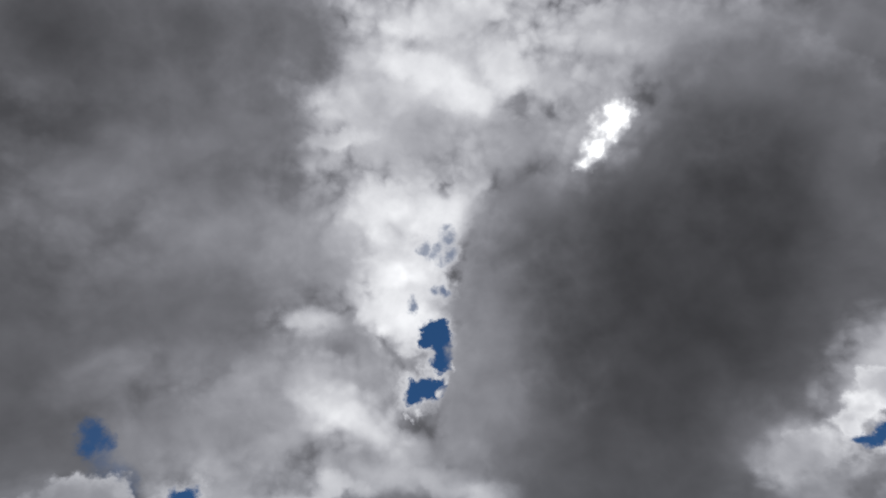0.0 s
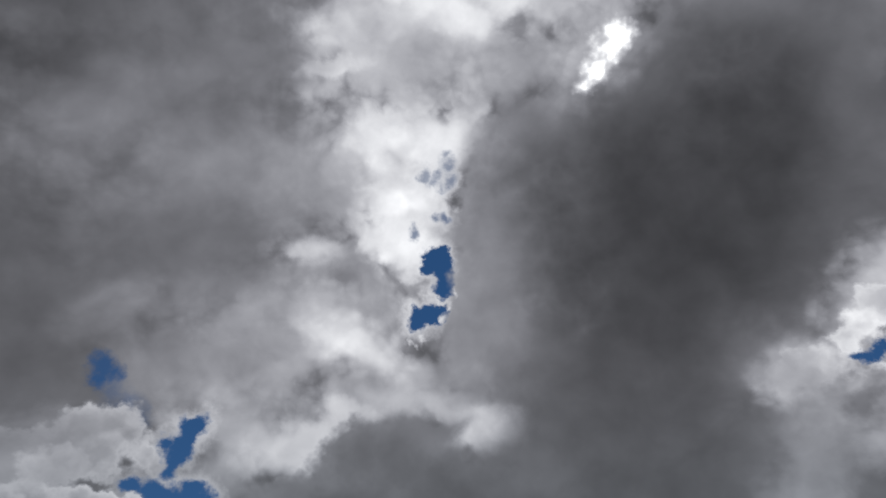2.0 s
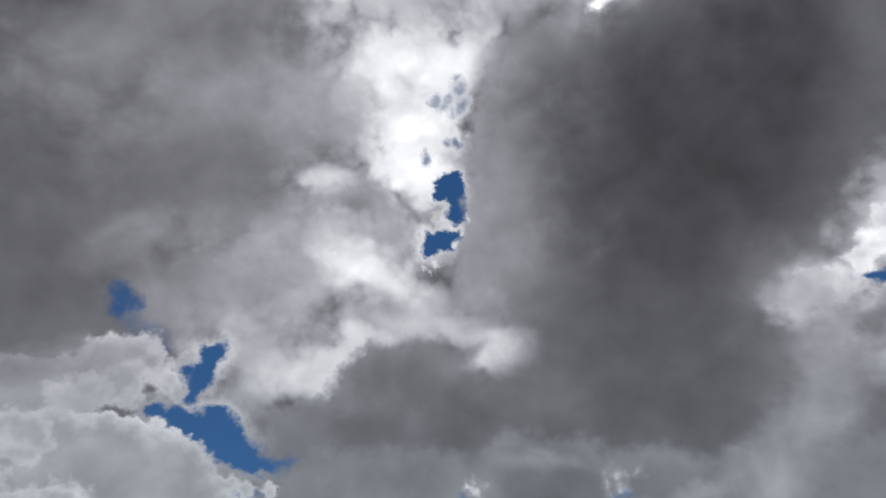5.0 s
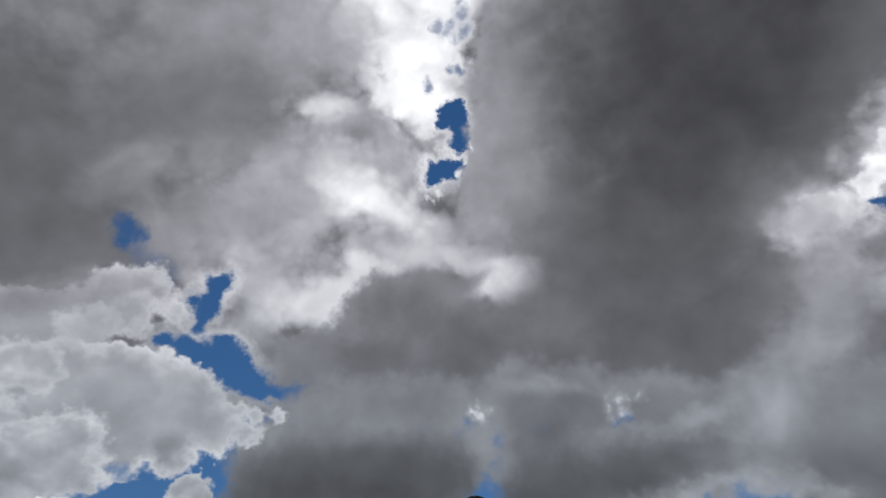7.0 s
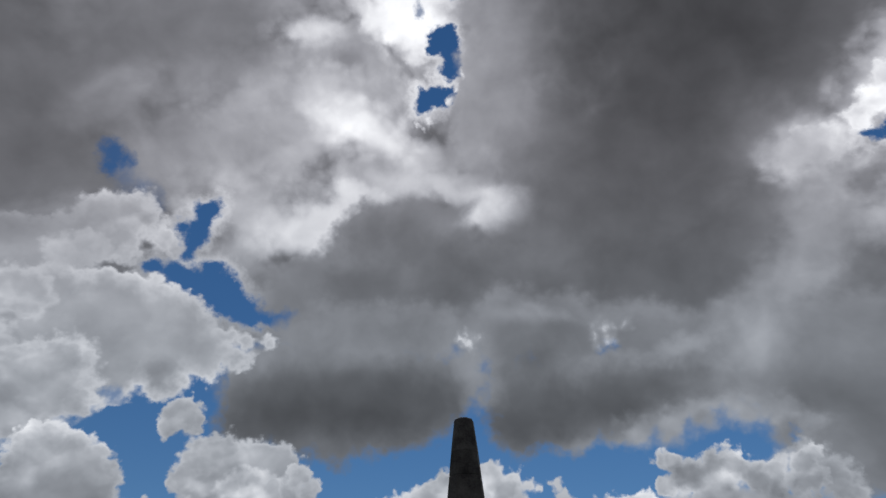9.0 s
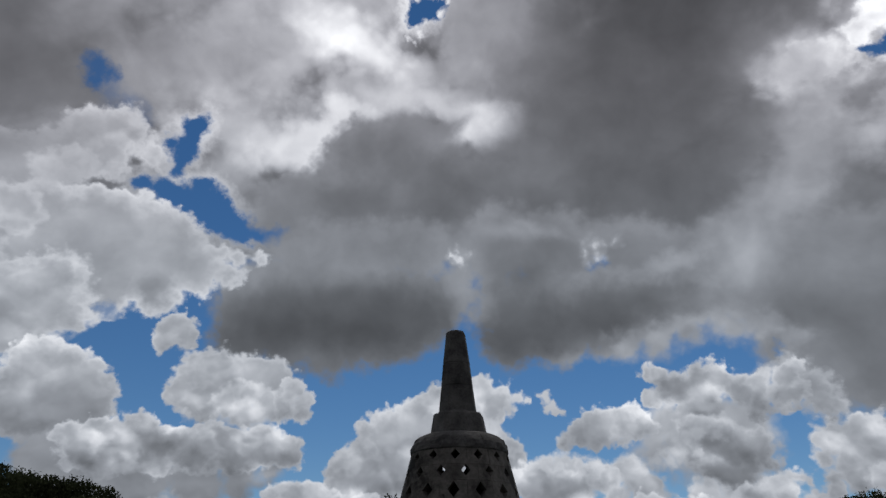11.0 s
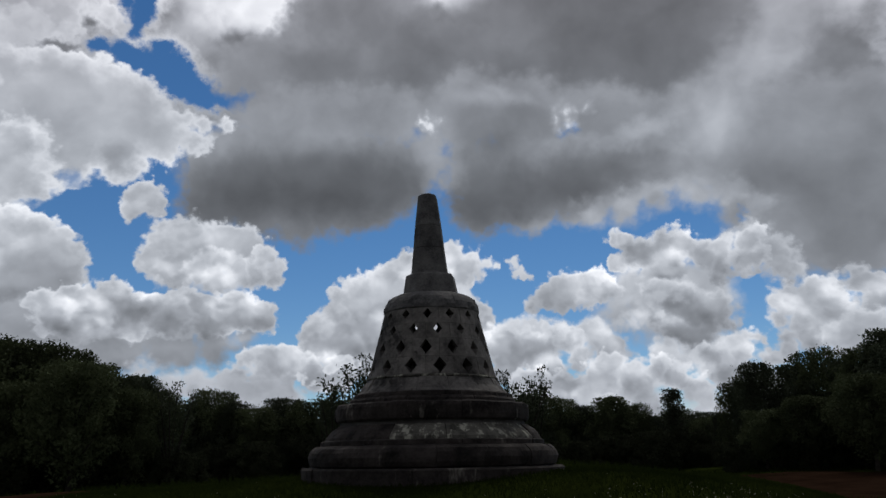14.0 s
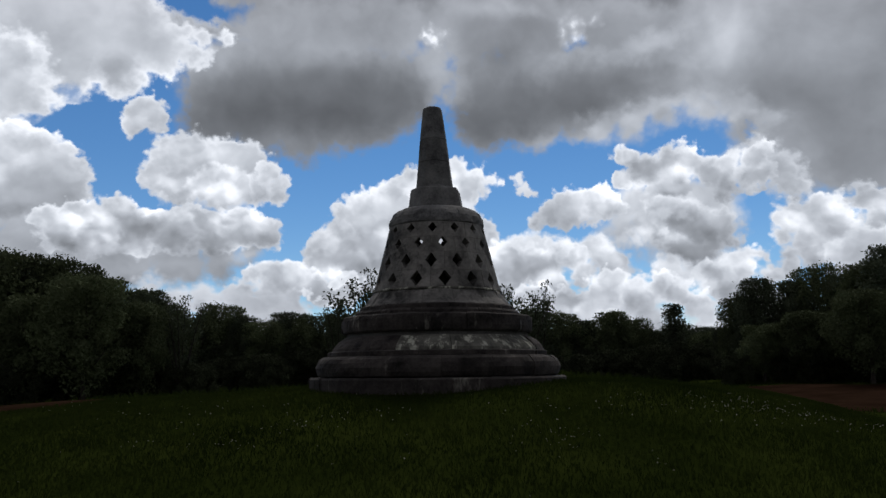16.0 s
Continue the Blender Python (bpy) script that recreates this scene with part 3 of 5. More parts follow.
def sky_17():
    cloud([(-2.5, 13.6, 0.8), (-1.6, 13.4, 1.0), (-3.4, 12.6, 1.0), (-5.0, 11.8, 0.9), (-6.2, 11.4, 0.8), (-7.0, 10.8, 0.9), (-5.4, 10.6, 1.7), (-3.0, 10.7, 2.4), (-7.4, 9.5, 1.2), (-8.5, 8.8, 1.0), (-9.2, 8.0, 0.5), (-7.0, 8.0, 1.5), (-4.6, 8.3, 2.1), (-8.5, 7.0, 1.2), (-6.2, 6.4, 1.8)], 0.17, 0.62, 0.568, 0.9, 0.26, 0.02, 1.0)
    cloud([(-0.8, 12.4, 1.6), (0.3, 12.0, 1.6), (-0.6, 9.8, 2.2), (1.0, 9.6, 2.0), (0.2, 7.4, 2.0)], 0.20, 0.64, 0.60, 0.9, 0.18, 0.02, 1.0)
    shade(-5.0, 8.9, 2.4, 1.1, 0, 0.51, 0.80, 1.00)
    shade(-7.4, 7.5, 2.0, 0.9, 0, 0.48, 0.80, 1.00)
    shade(-3.4, 11.1, 1.6, 1.0, 0, 0.60, 0.60, 1.00)
    cloud([(1.0, 13.7, 1.0), (2.2, 13.1, 1.1), (3.2, 13.1, 0.5), (3.8, 12.9, 0.3), (1.6, 12.2, 1.0), (2.7, 10.0, 0.9), (3.5, 9.0, 0.9), (2.1, 10.2, 0.8), (2.9, 7.8, 1.4)], 0.17, 0.63, 0.592, 0.8, 0.21, 0.02, 0.9)


def sky_18():
    cloud([(13.5, 11.0, 1.8), (15.7, 11.0, 2.1), (17.9, 11.2, 2.1), (14.6, 9.4, 1.8), (12.3, 9.5, 1.4), (17.1, 8.8, 2.8)], 0.80, 0.57, 0.568, 1.0, 0.09, 0.02, 1.4)
    cloud([(5.1, 8.2, 1.2), (6.8, 8.2, 1.3), (8.8, 8.1, 1.2), (10.5, 8.3, 1.2), (11.8, 6.9, 1.4), (15.6, 6.2, 1.4), (17.7, 6.4, 1.3), (19.9, 7.2, 1.2)], 0.34, 0.61, 0.592, 0.8, 0.22, 0.03, 1.2)
    cloud([(5.3, 13.5, 0.5), (5.6, 13.0, 0.6), (6.2, 12.5, 0.5)], 0.15, 0.62, 0.606, 0.6, 0.09, 0.02, 0.8)
    cloud([(6.5, 10.1, 0.6), (7.7, 11.0, 1.1), (8.9, 11.4, 1.2), (10.4, 11.6, 1.1), (11.6, 11.4, 1.0), (12.5, 11.0, 0.6), (8.9, 10.5, 0.9), (10.8, 10.5, 0.8)], 0.17, 0.62, 0.576, 0.8, 0.20, 0.05, 1.0)
    shade(9.2, 10.1, 2.8, 0.5, 0, 0.54, 0.70, 1.00)


def sky_19():
    cloud([(12.0, 14.8, 0.7), (12.9, 15.0, 0.6), (13.2, 14.0, 1.0), (12.4, 12.8, 0.8), (14.3, 13.5, 1.4), (15.8, 14.1, 1.2), (16.7, 14.5, 1.1), (15.8, 12.6, 1.2), (18.0, 13.5, 1.1), (19.4, 13.9, 1.0), (20.9, 14.4, 1.0), (21.7, 15.2, 0.5), (21.2, 13.1, 1.2), (19.1, 12.5, 1.0)], 0.17, 0.62, 0.568, 0.8, 0.26, 0.05, 1.0)
    shade(16.5, 12.3, 4.4, 0.6, 0, 0.57, 0.70, 1.00)
    shade(15.4, 13.2, 2.0, 0.8, 0, 0.59, 0.50, 1.00)
    cloud([(14.6, 10.7, 0.9), (15.7, 10.9, 1.0), (16.4, 9.9, 1.5), (17.9, 9.7, 1.6), (19.0, 10.3, 0.9), (19.4, 9.1, 0.9), (16.7, 8.1, 1.2), (14.9, 9.2, 1.2), (18.2, 8.0, 1.0)], 0.30, 0.54, 0.485, 0.8, 0.18, 0.05, 1.1)
    shade(17.3, 8.0, 2.5, 1.1, 0, 0.44, 0.80, 1.00)


def sky_20():
    cloud([(15.2, 10.5, 0.5), (15.9, 10.9, 0.4), (14.6, 10.0, 0.4), (16.5, 10.4, 0.4)], 0.45, 0.61, 0.598, 0.5, 0.15, 0.02, 0.8)
    cloud([(13.1, 8.8, 0.6), (11.9, 8.6, 0.5), (14.2, 9.0, 0.5), (15.3, 9.2, 0.4)], 0.45, 0.60, 0.584, 0.5, 0.15, 0.04, 0.9)
    cloud([(4.1, 7.6, 1.4), (6.0, 7.3, 1.5), (8.0, 8.4, 0.7), (9.2, 8.6, 0.6), (7.6, 7.3, 1.2), (9.6, 7.6, 0.9), (4.8, 6.2, 1.7), (7.2, 5.8, 1.7), (9.9, 6.4, 1.0)], 0.20, 0.61, 0.561, 0.8, 0.27, 0.04, 1.0)
    cloud([(19.9, 7.7, 0.6), (21.0, 7.9, 0.7), (21.7, 7.4, 0.5), (20.2, 6.7, 1.0), (22.0, 6.3, 1.0), (18.1, 6.1, 1.2), (23.3, 6.6, 1.0), (19.5, 5.2, 1.5)], 0.20, 0.61, 0.576, 0.8, 0.26, 0.04, 1.0)


def sky_21():
    cloud([(22.5, 10.2, 0.7), (23.5, 10.8, 0.9), (24.9, 11.0, 1.1), (26.2, 11.1, 1.0), (24.2, 9.6, 1.2), (22.8, 9.0, 0.7), (25.8, 9.4, 1.7), (23.4, 7.8, 0.7), (24.7, 7.8, 1.3)], 0.23, 0.61, 0.584, 0.8, 0.21, 0.02, 1.1)
    cloud([(26.9, 12.5, 0.5), (27.5, 11.7, 1.0), (28.5, 11.3, 1.2), (28.7, 9.8, 1.4)], 0.23, 0.55, 0.508, 0.8, 0.15, 0.02, 1.0)
    cloud([(28.0, 8.2, 1.8), (26.3, 7.4, 1.4)], 0.32, 0.60, 0.584, 0.8, 0.18, 0.02, 1.2)
    cloud([(11.8, 5.6, 1.2), (13.3, 5.2, 1.1), (14.8, 5.6, 1.0), (16.2, 4.8, 1.2), (11.0, 4.5, 1.5), (13.6, 4.1, 1.5), (8.7, 4.2, 1.7), (17.6, 4.0, 1.0), (6.3, 4.2, 1.8)], 0.20, 0.62, 0.576, 0.7, 0.29, 0.04, 1.0)
    shade(9.1, 5.6, 2.0, 0.6, 0, 0.54, 0.70, 1.00)


def sky_22():
    shade(13.6, 3.7, 2.8, 0.6, 0, 0.56, 0.70, 1.00)
    shade(16.6, 6.0, 2.4, 0.6, 0, 0.59, 0.50, 1.00)
    shade(19.0, 4.0, 1.6, 0.8, 0, 0.54, 0.60, 1.00)
    cloud([(-13.1, 6.4, 0.9), (-11.6, 6.4, 1.2), (-10.1, 6.5, 1.1), (-9.1, 5.9, 1.0), (-13.8, 5.6, 0.9), (-10.8, 5.4, 1.3), (-12.3, 5.2, 1.1), (-14.6, 4.9, 1.1), (-8.5, 5.2, 1.1), (-7.0, 5.5, 1.3), (-16.7, 4.5, 1.1)], 0.20, 0.58, 0.531, 0.8, 0.21, 0.04, 1.0)
    cloud([(-13.1, 4.8, 0.5), (-12.5, 4.7, 0.4)], 0.16, 0.64, 0.622, 0.5, 0.09, 0.02, 0.8)
    cloud([(-9.7, 5.1, 0.5), (-9.1, 5.0, 0.4)], 0.16, 0.65, 0.637, 0.5, 0.09, 0.02, 0.8)
    cloud([(-7.4, 5.9, 0.7), (-6.3, 6.1, 0.6)], 0.16, 0.64, 0.614, 0.5, 0.15, 0.02, 0.8)


def sky_23():
    cloud([(6.5, 3.3, 1.2), (10.4, 3.0, 1.6), (14.2, 2.6, 1.8), (17.8, 2.3, 1.6), (21.4, 3.3, 2.3), (-3.4, 3.6, 2.3), (-18.6, 3.8, 1.4), (-11.2, 3.5, 1.8)], 0.56, 0.56, 0.549, 1.6, 0.18, 0.02, 1.4)
    cloud([(-16.4, 5.5, 1.0), (-14.5, 4.0, 1.8), (-12.3, 3.7, 1.8), (-18.2, 4.6, 1.4), (-20.0, 5.8, 0.9)], 0.46, 0.57, 0.546, 1.0, 0.08, 0.02, 1.0)


for paint in (high_1, high_2, high_3, high_4, high_5, high_6, high_7, high_8, high_9, high_10, high_11, high_12, high_13, high_14, high_15, high_16, high_17, high_18, high_19, high_20, high_21, high_22, high_23, high_24, high_25, sky_14, sky_15, sky_16, sky_17, sky_18, sky_19, sky_20, sky_21, sky_22, sky_23):
    stretch(paint)

# faint unevenness everywhere, more in bright cloud
cloudy = wm("SUBTRACT", wnoise(PS, 0.30, 4.0, 0.48), 0.5)
grain = wm("MULTIPLY", cloudy, span(level, 0.3, 0.7, 0.10, 0.26))
# small bright and grey puffs within the lit parts of the sheet
broken = wm("MULTIPLY", wm("ADD", relief, wm("MULTIPLY", ragged, 0.5)), span(level, 0.42, 0.75, 0.0, 0.09))
high = span(v, 30.0, 36.0, 0.0, 1.0)
shown = wm("MAXIMUM", wm("MULTIPLY_ADD", broken, high, wm("ADD", level, grain)), 0.12)
linear = wm("POWER", shown, 2.25)


def blend(fac, a, b):
    n = W.nodes.new("ShaderNodeMix")
    n.data_type = "RGBA"
    return fill(n, {0: fac, 6: a, 7: b}).outputs[2]


# grey cloud is cooler towards the horizon
grey = blend(span(v, 20.0, 38.0, 0.0, 1.0), (0.92, 0.985, 1.10, 1), (0.975, 0.985, 1.09, 1))
white = blend(span(shown, 0.45, 1.0, 0.0, 1.0), grey, (0.99, 1.0, 1.03, 1))
cloud_light = wn("ShaderNodeBackground", {0: white, 1: linear})
clear = W.nodes.new("ShaderNodeTexSky")
clear.sky_type, clear.sun_disc = "NISHITA", False
clear.sun_elevation, clear.sun_rotation = radians(SUN_EL), radians(SUN_AZ)
clear.air_density, clear.dust_density, clear.ozone_density = 1.0, 0.0, 4.0
clear.altitude = 1500
deep = wn("ShaderNodeHueSaturation", {"Saturation": 1.2, "Value": 0.57, "Color": clear.outputs[0]})
blue = wn("ShaderNodeBackground", {0: deep.outputs[0], 1: 0.075})
both = wn("ShaderNodeMixShader", {0: filled, 1: blue.outputs[0], 2: cloud_light.outputs[0]})
wn("ShaderNodeOutputWorld", {0: both.outputs[0]})

sun = new("sun", bpy.data.lights.new("sun", "SUN"))
sun.data.energy, sun.data.angle, sun.data.color = 0.5, radians(12), (1.0, 0.96, 0.9)
az, el = radians(SUN_AZ), radians(SUN_EL)
sun.matrix_world = look((0, 0, 60), Vector((0, 0, 60)) - Vector((math.sin(az) * math.cos(el), math.cos(az) * math.cos(el), math.sin(el))))

# ---------------------------------------------------------------- materials
def material(name, dark, light, scale=3.0, rough=0.85, bump=0.3, fine=30.0, patch=None, patch_scale=1.2, patch_at=0.6, by_object=0.0, spec=0.3, through=0.0, streak=1.0):
    """A mottled surface: two sizes of noise between two colours, an optional third colour in patches, and relief."""
    m = bpy.data.materials.new(name)
    m.use_nodes = True
    t = m.node_tree
    bsdf = t.nodes["Principled BSDF"]
    bsdf.inputs["Specular IOR Level"].default_value = spec

    def nd(kind, operation="", data_type=""):
        n = t.nodes.new(kind)
        if operation:
            n.operation = operation
        if data_type:
            n.data_type = data_type
        return n

    pos = nd("ShaderNodeNewGeometry").outputs["Position"]
    big, small = nd("ShaderNodeTexNoise"), nd("ShaderNodeTexNoise")
    for n, s, d in ((big, scale, 5), (small, fine, 4)):
        t.links.new(pos, n.inputs["Vector"])
        n.inputs["Scale"].default_value, n.inputs["Detail"].default_value, n.inputs["Roughness"].default_value = s, d, 0.62
    both = nd("ShaderNodeMath", operation="MULTIPLY_ADD")
    t.links.new(small.outputs["Fac"], both.inputs[0])
    both.inputs[1].default_value = 0.4
    t.links.new(big.outputs["Fac"], both.inputs[2])
    ramp = nd("ShaderNodeMapRange")
    for k, val in ((1, 0.5), (2, 0.9), (3, 0.0), (4, 1.0)):
        ramp.inputs[k].default_value = val
    t.links.new(both.outputs[0], ramp.inputs[0])
    mix = nd("ShaderNodeMix", data_type="RGBA")
    mix.inputs[6].default_value, mix.inputs[7].default_value = (*dark, 1), (*light, 1)
    t.links.new(ramp.outputs[0], mix.inputs[0])
    colour = mix.outputs[2]
    if patch:
        pn = nd("ShaderNodeTexNoise")
        drawn = nd("ShaderNodeVectorMath", operation="MULTIPLY")
        t.links.new(pos, drawn.inputs[0])
        drawn.inputs[1].default_value = (1.0, 1.0, streak)
        t.links.new(drawn.outputs[0], pn.inputs["Vector"])
        pn.inputs["Scale"].default_value, pn.inputs["Detail"].default_value, pn.inputs["Roughness"].default_value = patch_scale, 6, 0.65
        pr = nd("ShaderNodeMapRange")
        for k, val in ((1, patch_at), (2, patch_at + 0.08), (3, 0.0), (4, 0.85)):
            pr.inputs[k].default_value = val
        t.links.new(pn.outputs["Fac"], pr.inputs[0])
        pm = nd("ShaderNodeMix", data_type="RGBA")
        pm.inputs[7].default_value = (*patch, 1)
        t.links.new(pr.outputs[0], pm.inputs[0])
        t.links.new(colour, pm.inputs[6])
        colour = pm.outputs[2]
    if by_object:
        rnd = nd("ShaderNodeObjectInfo").outputs["Random"]
        gain = nd("ShaderNodeMapRange")
        for k, val in ((1, 0.0), (2, 1.0), (3, 1 - by_object), (4, 1 + by_object)):
            gain.inputs[k].default_value = val
        t.links.new(rnd, gain.inputs[0])
        tone = nd("ShaderNodeVectorMath", operation="SCALE")
        t.links.new(colour, tone.inputs[0])
        t.links.new(gain.outputs[0], tone.inputs["Scale"])
        colour = tone.outputs[0]
    t.links.new(colour, bsdf.inputs["Base Color"])
    bsdf.inputs["Roughness"].default_value = rough
    if bump:
        bn = nd("ShaderNodeBump")
        bn.inputs["Strength"].default_value, bn.inputs["Distance"].default_value = bump, 0.02
        t.links.new(both.outputs[0], bn.inputs["Height"])
        t.links.new(bn.outputs[0], bsdf.inputs["Normal"])
    if through:
        glow = nd("ShaderNodeBsdfTranslucent")
        t.links.new(colour, glow.inputs["Color"])
        two = nd("ShaderNodeMixShader")
        two.inputs[0].default_value = through
        t.links.new(bsdf.outputs[0], two.inputs[1])
        t.links.new(glow.outputs[0], two.inputs[2])
        t.links.new(two.outputs[0], t.nodes["Material Output"].inputs["Surface"])
    return m


STONE = material("weathered stone", (0.075, 0.072, 0.069), (0.31, 0.295, 0.275), 2.4, 0.9, 0.8, 18, patch=(0.032, 0.031, 0.030), patch_scale=1.9, patch_at=0.55, by_object=0.16)
STONE_DARK = material("sooty stone", (0.07, 0.07, 0.072), (0.26, 0.257, 0.252), 2.0, 0.9, 0.5, 26, patch=(0.26, 0.26, 0.22), patch_scale=1.5, patch_at=0.70, by_object=0.14)
# base stone: dirt and the shade of the lower courses mixed into a darker colour
STONE_DIRT_SHADE = material("dirt- and shade-darkened stone", (0.012, 0.0105, 0.010), (0.082, 0.071, 0.066), 2.6, 0.95, 0.8, 22, patch=(0.20, 0.19, 0.165), patch_scale=4.2, patch_at=0.61, by_object=0.3, streak=0.3)
STONE_PALE = material("lichen-streaked stone", (0.04, 0.039, 0.034), (0.19, 0.185, 0.16), 3.2, 0.9, 0.7, 22, patch=(0.56, 0.56, 0.47), patch_scale=6.0, patch_at=0.53, streak=0.4, by_object=0.18)
MORTAR = material("old mortar", (0.07, 0.068, 0.065), (0.15, 0.145, 0.14), 4, 0.95, 0.3, 40)
BARK = material("bark", (0.018, 0.015, 0.012), (0.05, 0.043, 0.035), 6, 0.9, 0.6, 40)
LEAF = material("leaves", (0.058, 0.070, 0.037), (0.102, 0.126, 0.064), 0.9, 0.85, 0.0, 9, by_object=0.3, spec=0.04, through=0.15)
LEAF_DARK = material("dark leaves", (0.050, 0.061, 0.040), (0.085, 0.103, 0.064), 0.8, 0.85, 0.0, 8, by_object=0.3, spec=0.04, through=0.08)
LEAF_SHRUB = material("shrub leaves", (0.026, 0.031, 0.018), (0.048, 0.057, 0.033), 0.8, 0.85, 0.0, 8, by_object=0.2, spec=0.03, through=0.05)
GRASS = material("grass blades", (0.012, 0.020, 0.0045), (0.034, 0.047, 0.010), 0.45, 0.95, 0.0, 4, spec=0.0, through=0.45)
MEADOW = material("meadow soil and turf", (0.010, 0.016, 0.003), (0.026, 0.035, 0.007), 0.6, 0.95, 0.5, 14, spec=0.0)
EARTH = material("bare reddish earth", (0.016, 0.0090, 0.0058), (0.034, 0.0190, 0.0120), 0.8, 1.0, 0.5, 9, spec=0.0)
PETAL = material("white petals", (0.34, 0.34, 0.30), (0.52, 0.52, 0.47), 8, 0.6, 0.0, 60)


# ---------------------------------------------------------------- building helpers
def mesh_of(name, verts, faces, mat, smooth=False):
    me = bpy.data.meshes.new(name)
    me.from_pydata(verts, [], faces)
    me.materials.append(mat)
    if smooth:
        me.polygons.foreach_set("use_smooth", [True] * len(me.polygons))
    me.update()
    return me


def child(name, me, parent, label="", rz=0.0):
    ob = new(name, me)
    ob.parent = parent
    ob.rotation_euler = (0, 0, rz)
    if label:
        tagged(ob, label)
    return ob


def thing(name, x, y, z, label, category, group="", kind=""):
    ob = new(name)
    ob.location = (x, y, z)
    return tagged(ob, label, category, group, kind)


# ---------------------------------------------------------------- ground
def rise(x, y):
    """Height of the meadow: flat, with a low grassy mound under the monument."""
    d = math.hypot((x - 3.4) / (0.62 if x > 3.4 else 2.2), y - 17.5)
    k = min(1.0, max(0.0, (13.0 - d) / 9.3))
    west = min(1.0, max(0.0, (2.5 - x) / 4.0))
    crest = 1.38 - 0.20 * west * west * (3 - 2 * west) - 0.03 * max(0.0, min(9.0, -1.5 - x)) - 0.09 * max(0.0, min(5.0, x - 3.2))
    z = crest * k * k * (3 - 2 * k) + 0.11 * west * max(0.0, 1.0 - max(0.0, math.hypot(x + 0.12, y - 15.0) - 2.3) / 2.0)
    far = math.hypot(x, y)
    s = min(1.0, max(0.0, (far - 32.0) / 13.0))
    z += s * s * (3 - 2 * s) * (0.62 * min(1.0, max(0.0, (x - 8.0) / 8.0)) + 0.2 * min(1.0, max(0.0, (-x - 8.0) / 8.0)))
    roll = 0.05 * noise.noise((x * 0.35, y * 0.35, 3.1)) + 0.12 * noise.noise((x * 0.09, y * 0.09, 7.7))
    return z + roll * min(1.0, 6.0 / (1 + far * 0.08) / 4)


def ground_sheet():
    lines = sorted(set([round(-24 + 0.4 * i, 2) for i in range(121)] + [-4000, -1500, -600, -250, -120, -80, -60, -50, -42, -36, -32, -28, 28, 32, 36, 42, 50, 60, 80, 120, 250, 600, 1500, 4000]))
    rows = [b + 14 for b in lines]
    verts = [(x, y, rise(x, y)) for y in rows for x in lines]
    n = len(lines)
    faces = [(j * n + i, j * n + i + 1, (j + 1) * n + i + 1, (j + 1) * n + i) for j in range(n - 1) for i in range(n - 1)]
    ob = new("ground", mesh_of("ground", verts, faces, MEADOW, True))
    return tagged(ob, "dark green meadow rising to a low mound", "ground", kind="structure")


ground_sheet()


def earth_patch(x, y, rx, ry, seed):
    rnd = random.Random(seed)
    n, rings = 28, 5
    verts, faces = [(x, y, rise(x, y) + 0.05)], []
    wob = [1 + 0.25 * math.sin(3 * a * 6.283 / n + seed) + 0.1 * rnd.random() for a in range(n)]
    for k in range(1, rings + 1):
        for a in range(n):
            s = k / rings * wob[a]
            px, py = x + rx * s * math.cos(a * 6.28319 / n), y + ry * s * math.sin(a * 6.28319 / n)
            verts.append((px, py, rise(px, py) + (0.05 if k < rings else -0.03)))
    for a in range(n):
        b = (a + 1) % n
        faces.append((0, 1 + a, 1 + b))
        for k in range(rings - 1):
            p = 1 + k * n
            faces.append((p + a, p + n + a, p + n + b, p + b))
    ob = new("path", mesh_of("path", verts, faces, EARTH, True))
    return tagged(ob, "strip of bare reddish-brown earth in the meadow", "bare ground", kind="structure")


BARE = ((17.6, 33.0, 5.2, 7.0), (-8.9, 16.6, 1.9, 2.0))
for i, spot_ in enumerate(BARE):
    earth_patch(*spot_, i + 1)

# ---------------------------------------------------------------- the monument
SX, SY, SZ = -0.12, 15.0, 1.19
stupa = thing("stupa", SX, SY, SZ, "weathered grey stone bell-shaped stupa with diamond lattice openings", "monument")


def tube_of(r, z0, z1, n):
    low = [(r * math.cos(6.28319 * i / n), r * math.sin(6.28319 * i / n), z0) for i in range(n)]
    verts = low + [(x * 0.9, y * 0.9, z1) for x, y, _ in low]
    return verts, [(i, (i + 1) % n, n + (i + 1) % n, n + i) for i in range(n)] + [tuple(range(n, 2 * n))]


def arc_block(profile, span, gap, mat, steps=5, seed=0):
    """A block of a ring: a closed outline of (radius, height) swept through an angle about the axis."""
    half = span / 2
    verts, faces, n = [], [], len(profile)
    for s in range(steps + 1):
        for i, (r, z) in enumerate(profile):
            a = -half + span * s / steps
            if s == 0:
                a += gap / 2 / max(r, 0.2)
            elif s == steps:
                a -= gap / 2 / max(r, 0.2)
            worn = 0.024 * noise.noise((a * 4.0 + seed * 3.7, z * 9.0, seed)) + 0.013 * noise.noise((a * 17.0, z * 30.0, seed + 5.0))
            if s in (0, steps):
                worn -= 0.006
            r2 = r + worn if 0 < i < n - 1 else r
            verts.append((r2 * math.sin(a), -r2 * math.cos(a), z - SZ + (worn * 0.4 if 0 < i < n - 1 else 0)))
    for s in range(steps):
        for i in range(n):
            j = (i + 1) % n
            p = s * n
            faces.append((p + i, p + j, p + n + j, p + n + i))
    faces.append(tuple(range(n))[::-1])
    faces.append(tuple(steps * n + i for i in range(n)))
    return mesh_of("stone_block", verts, faces, mat, False)


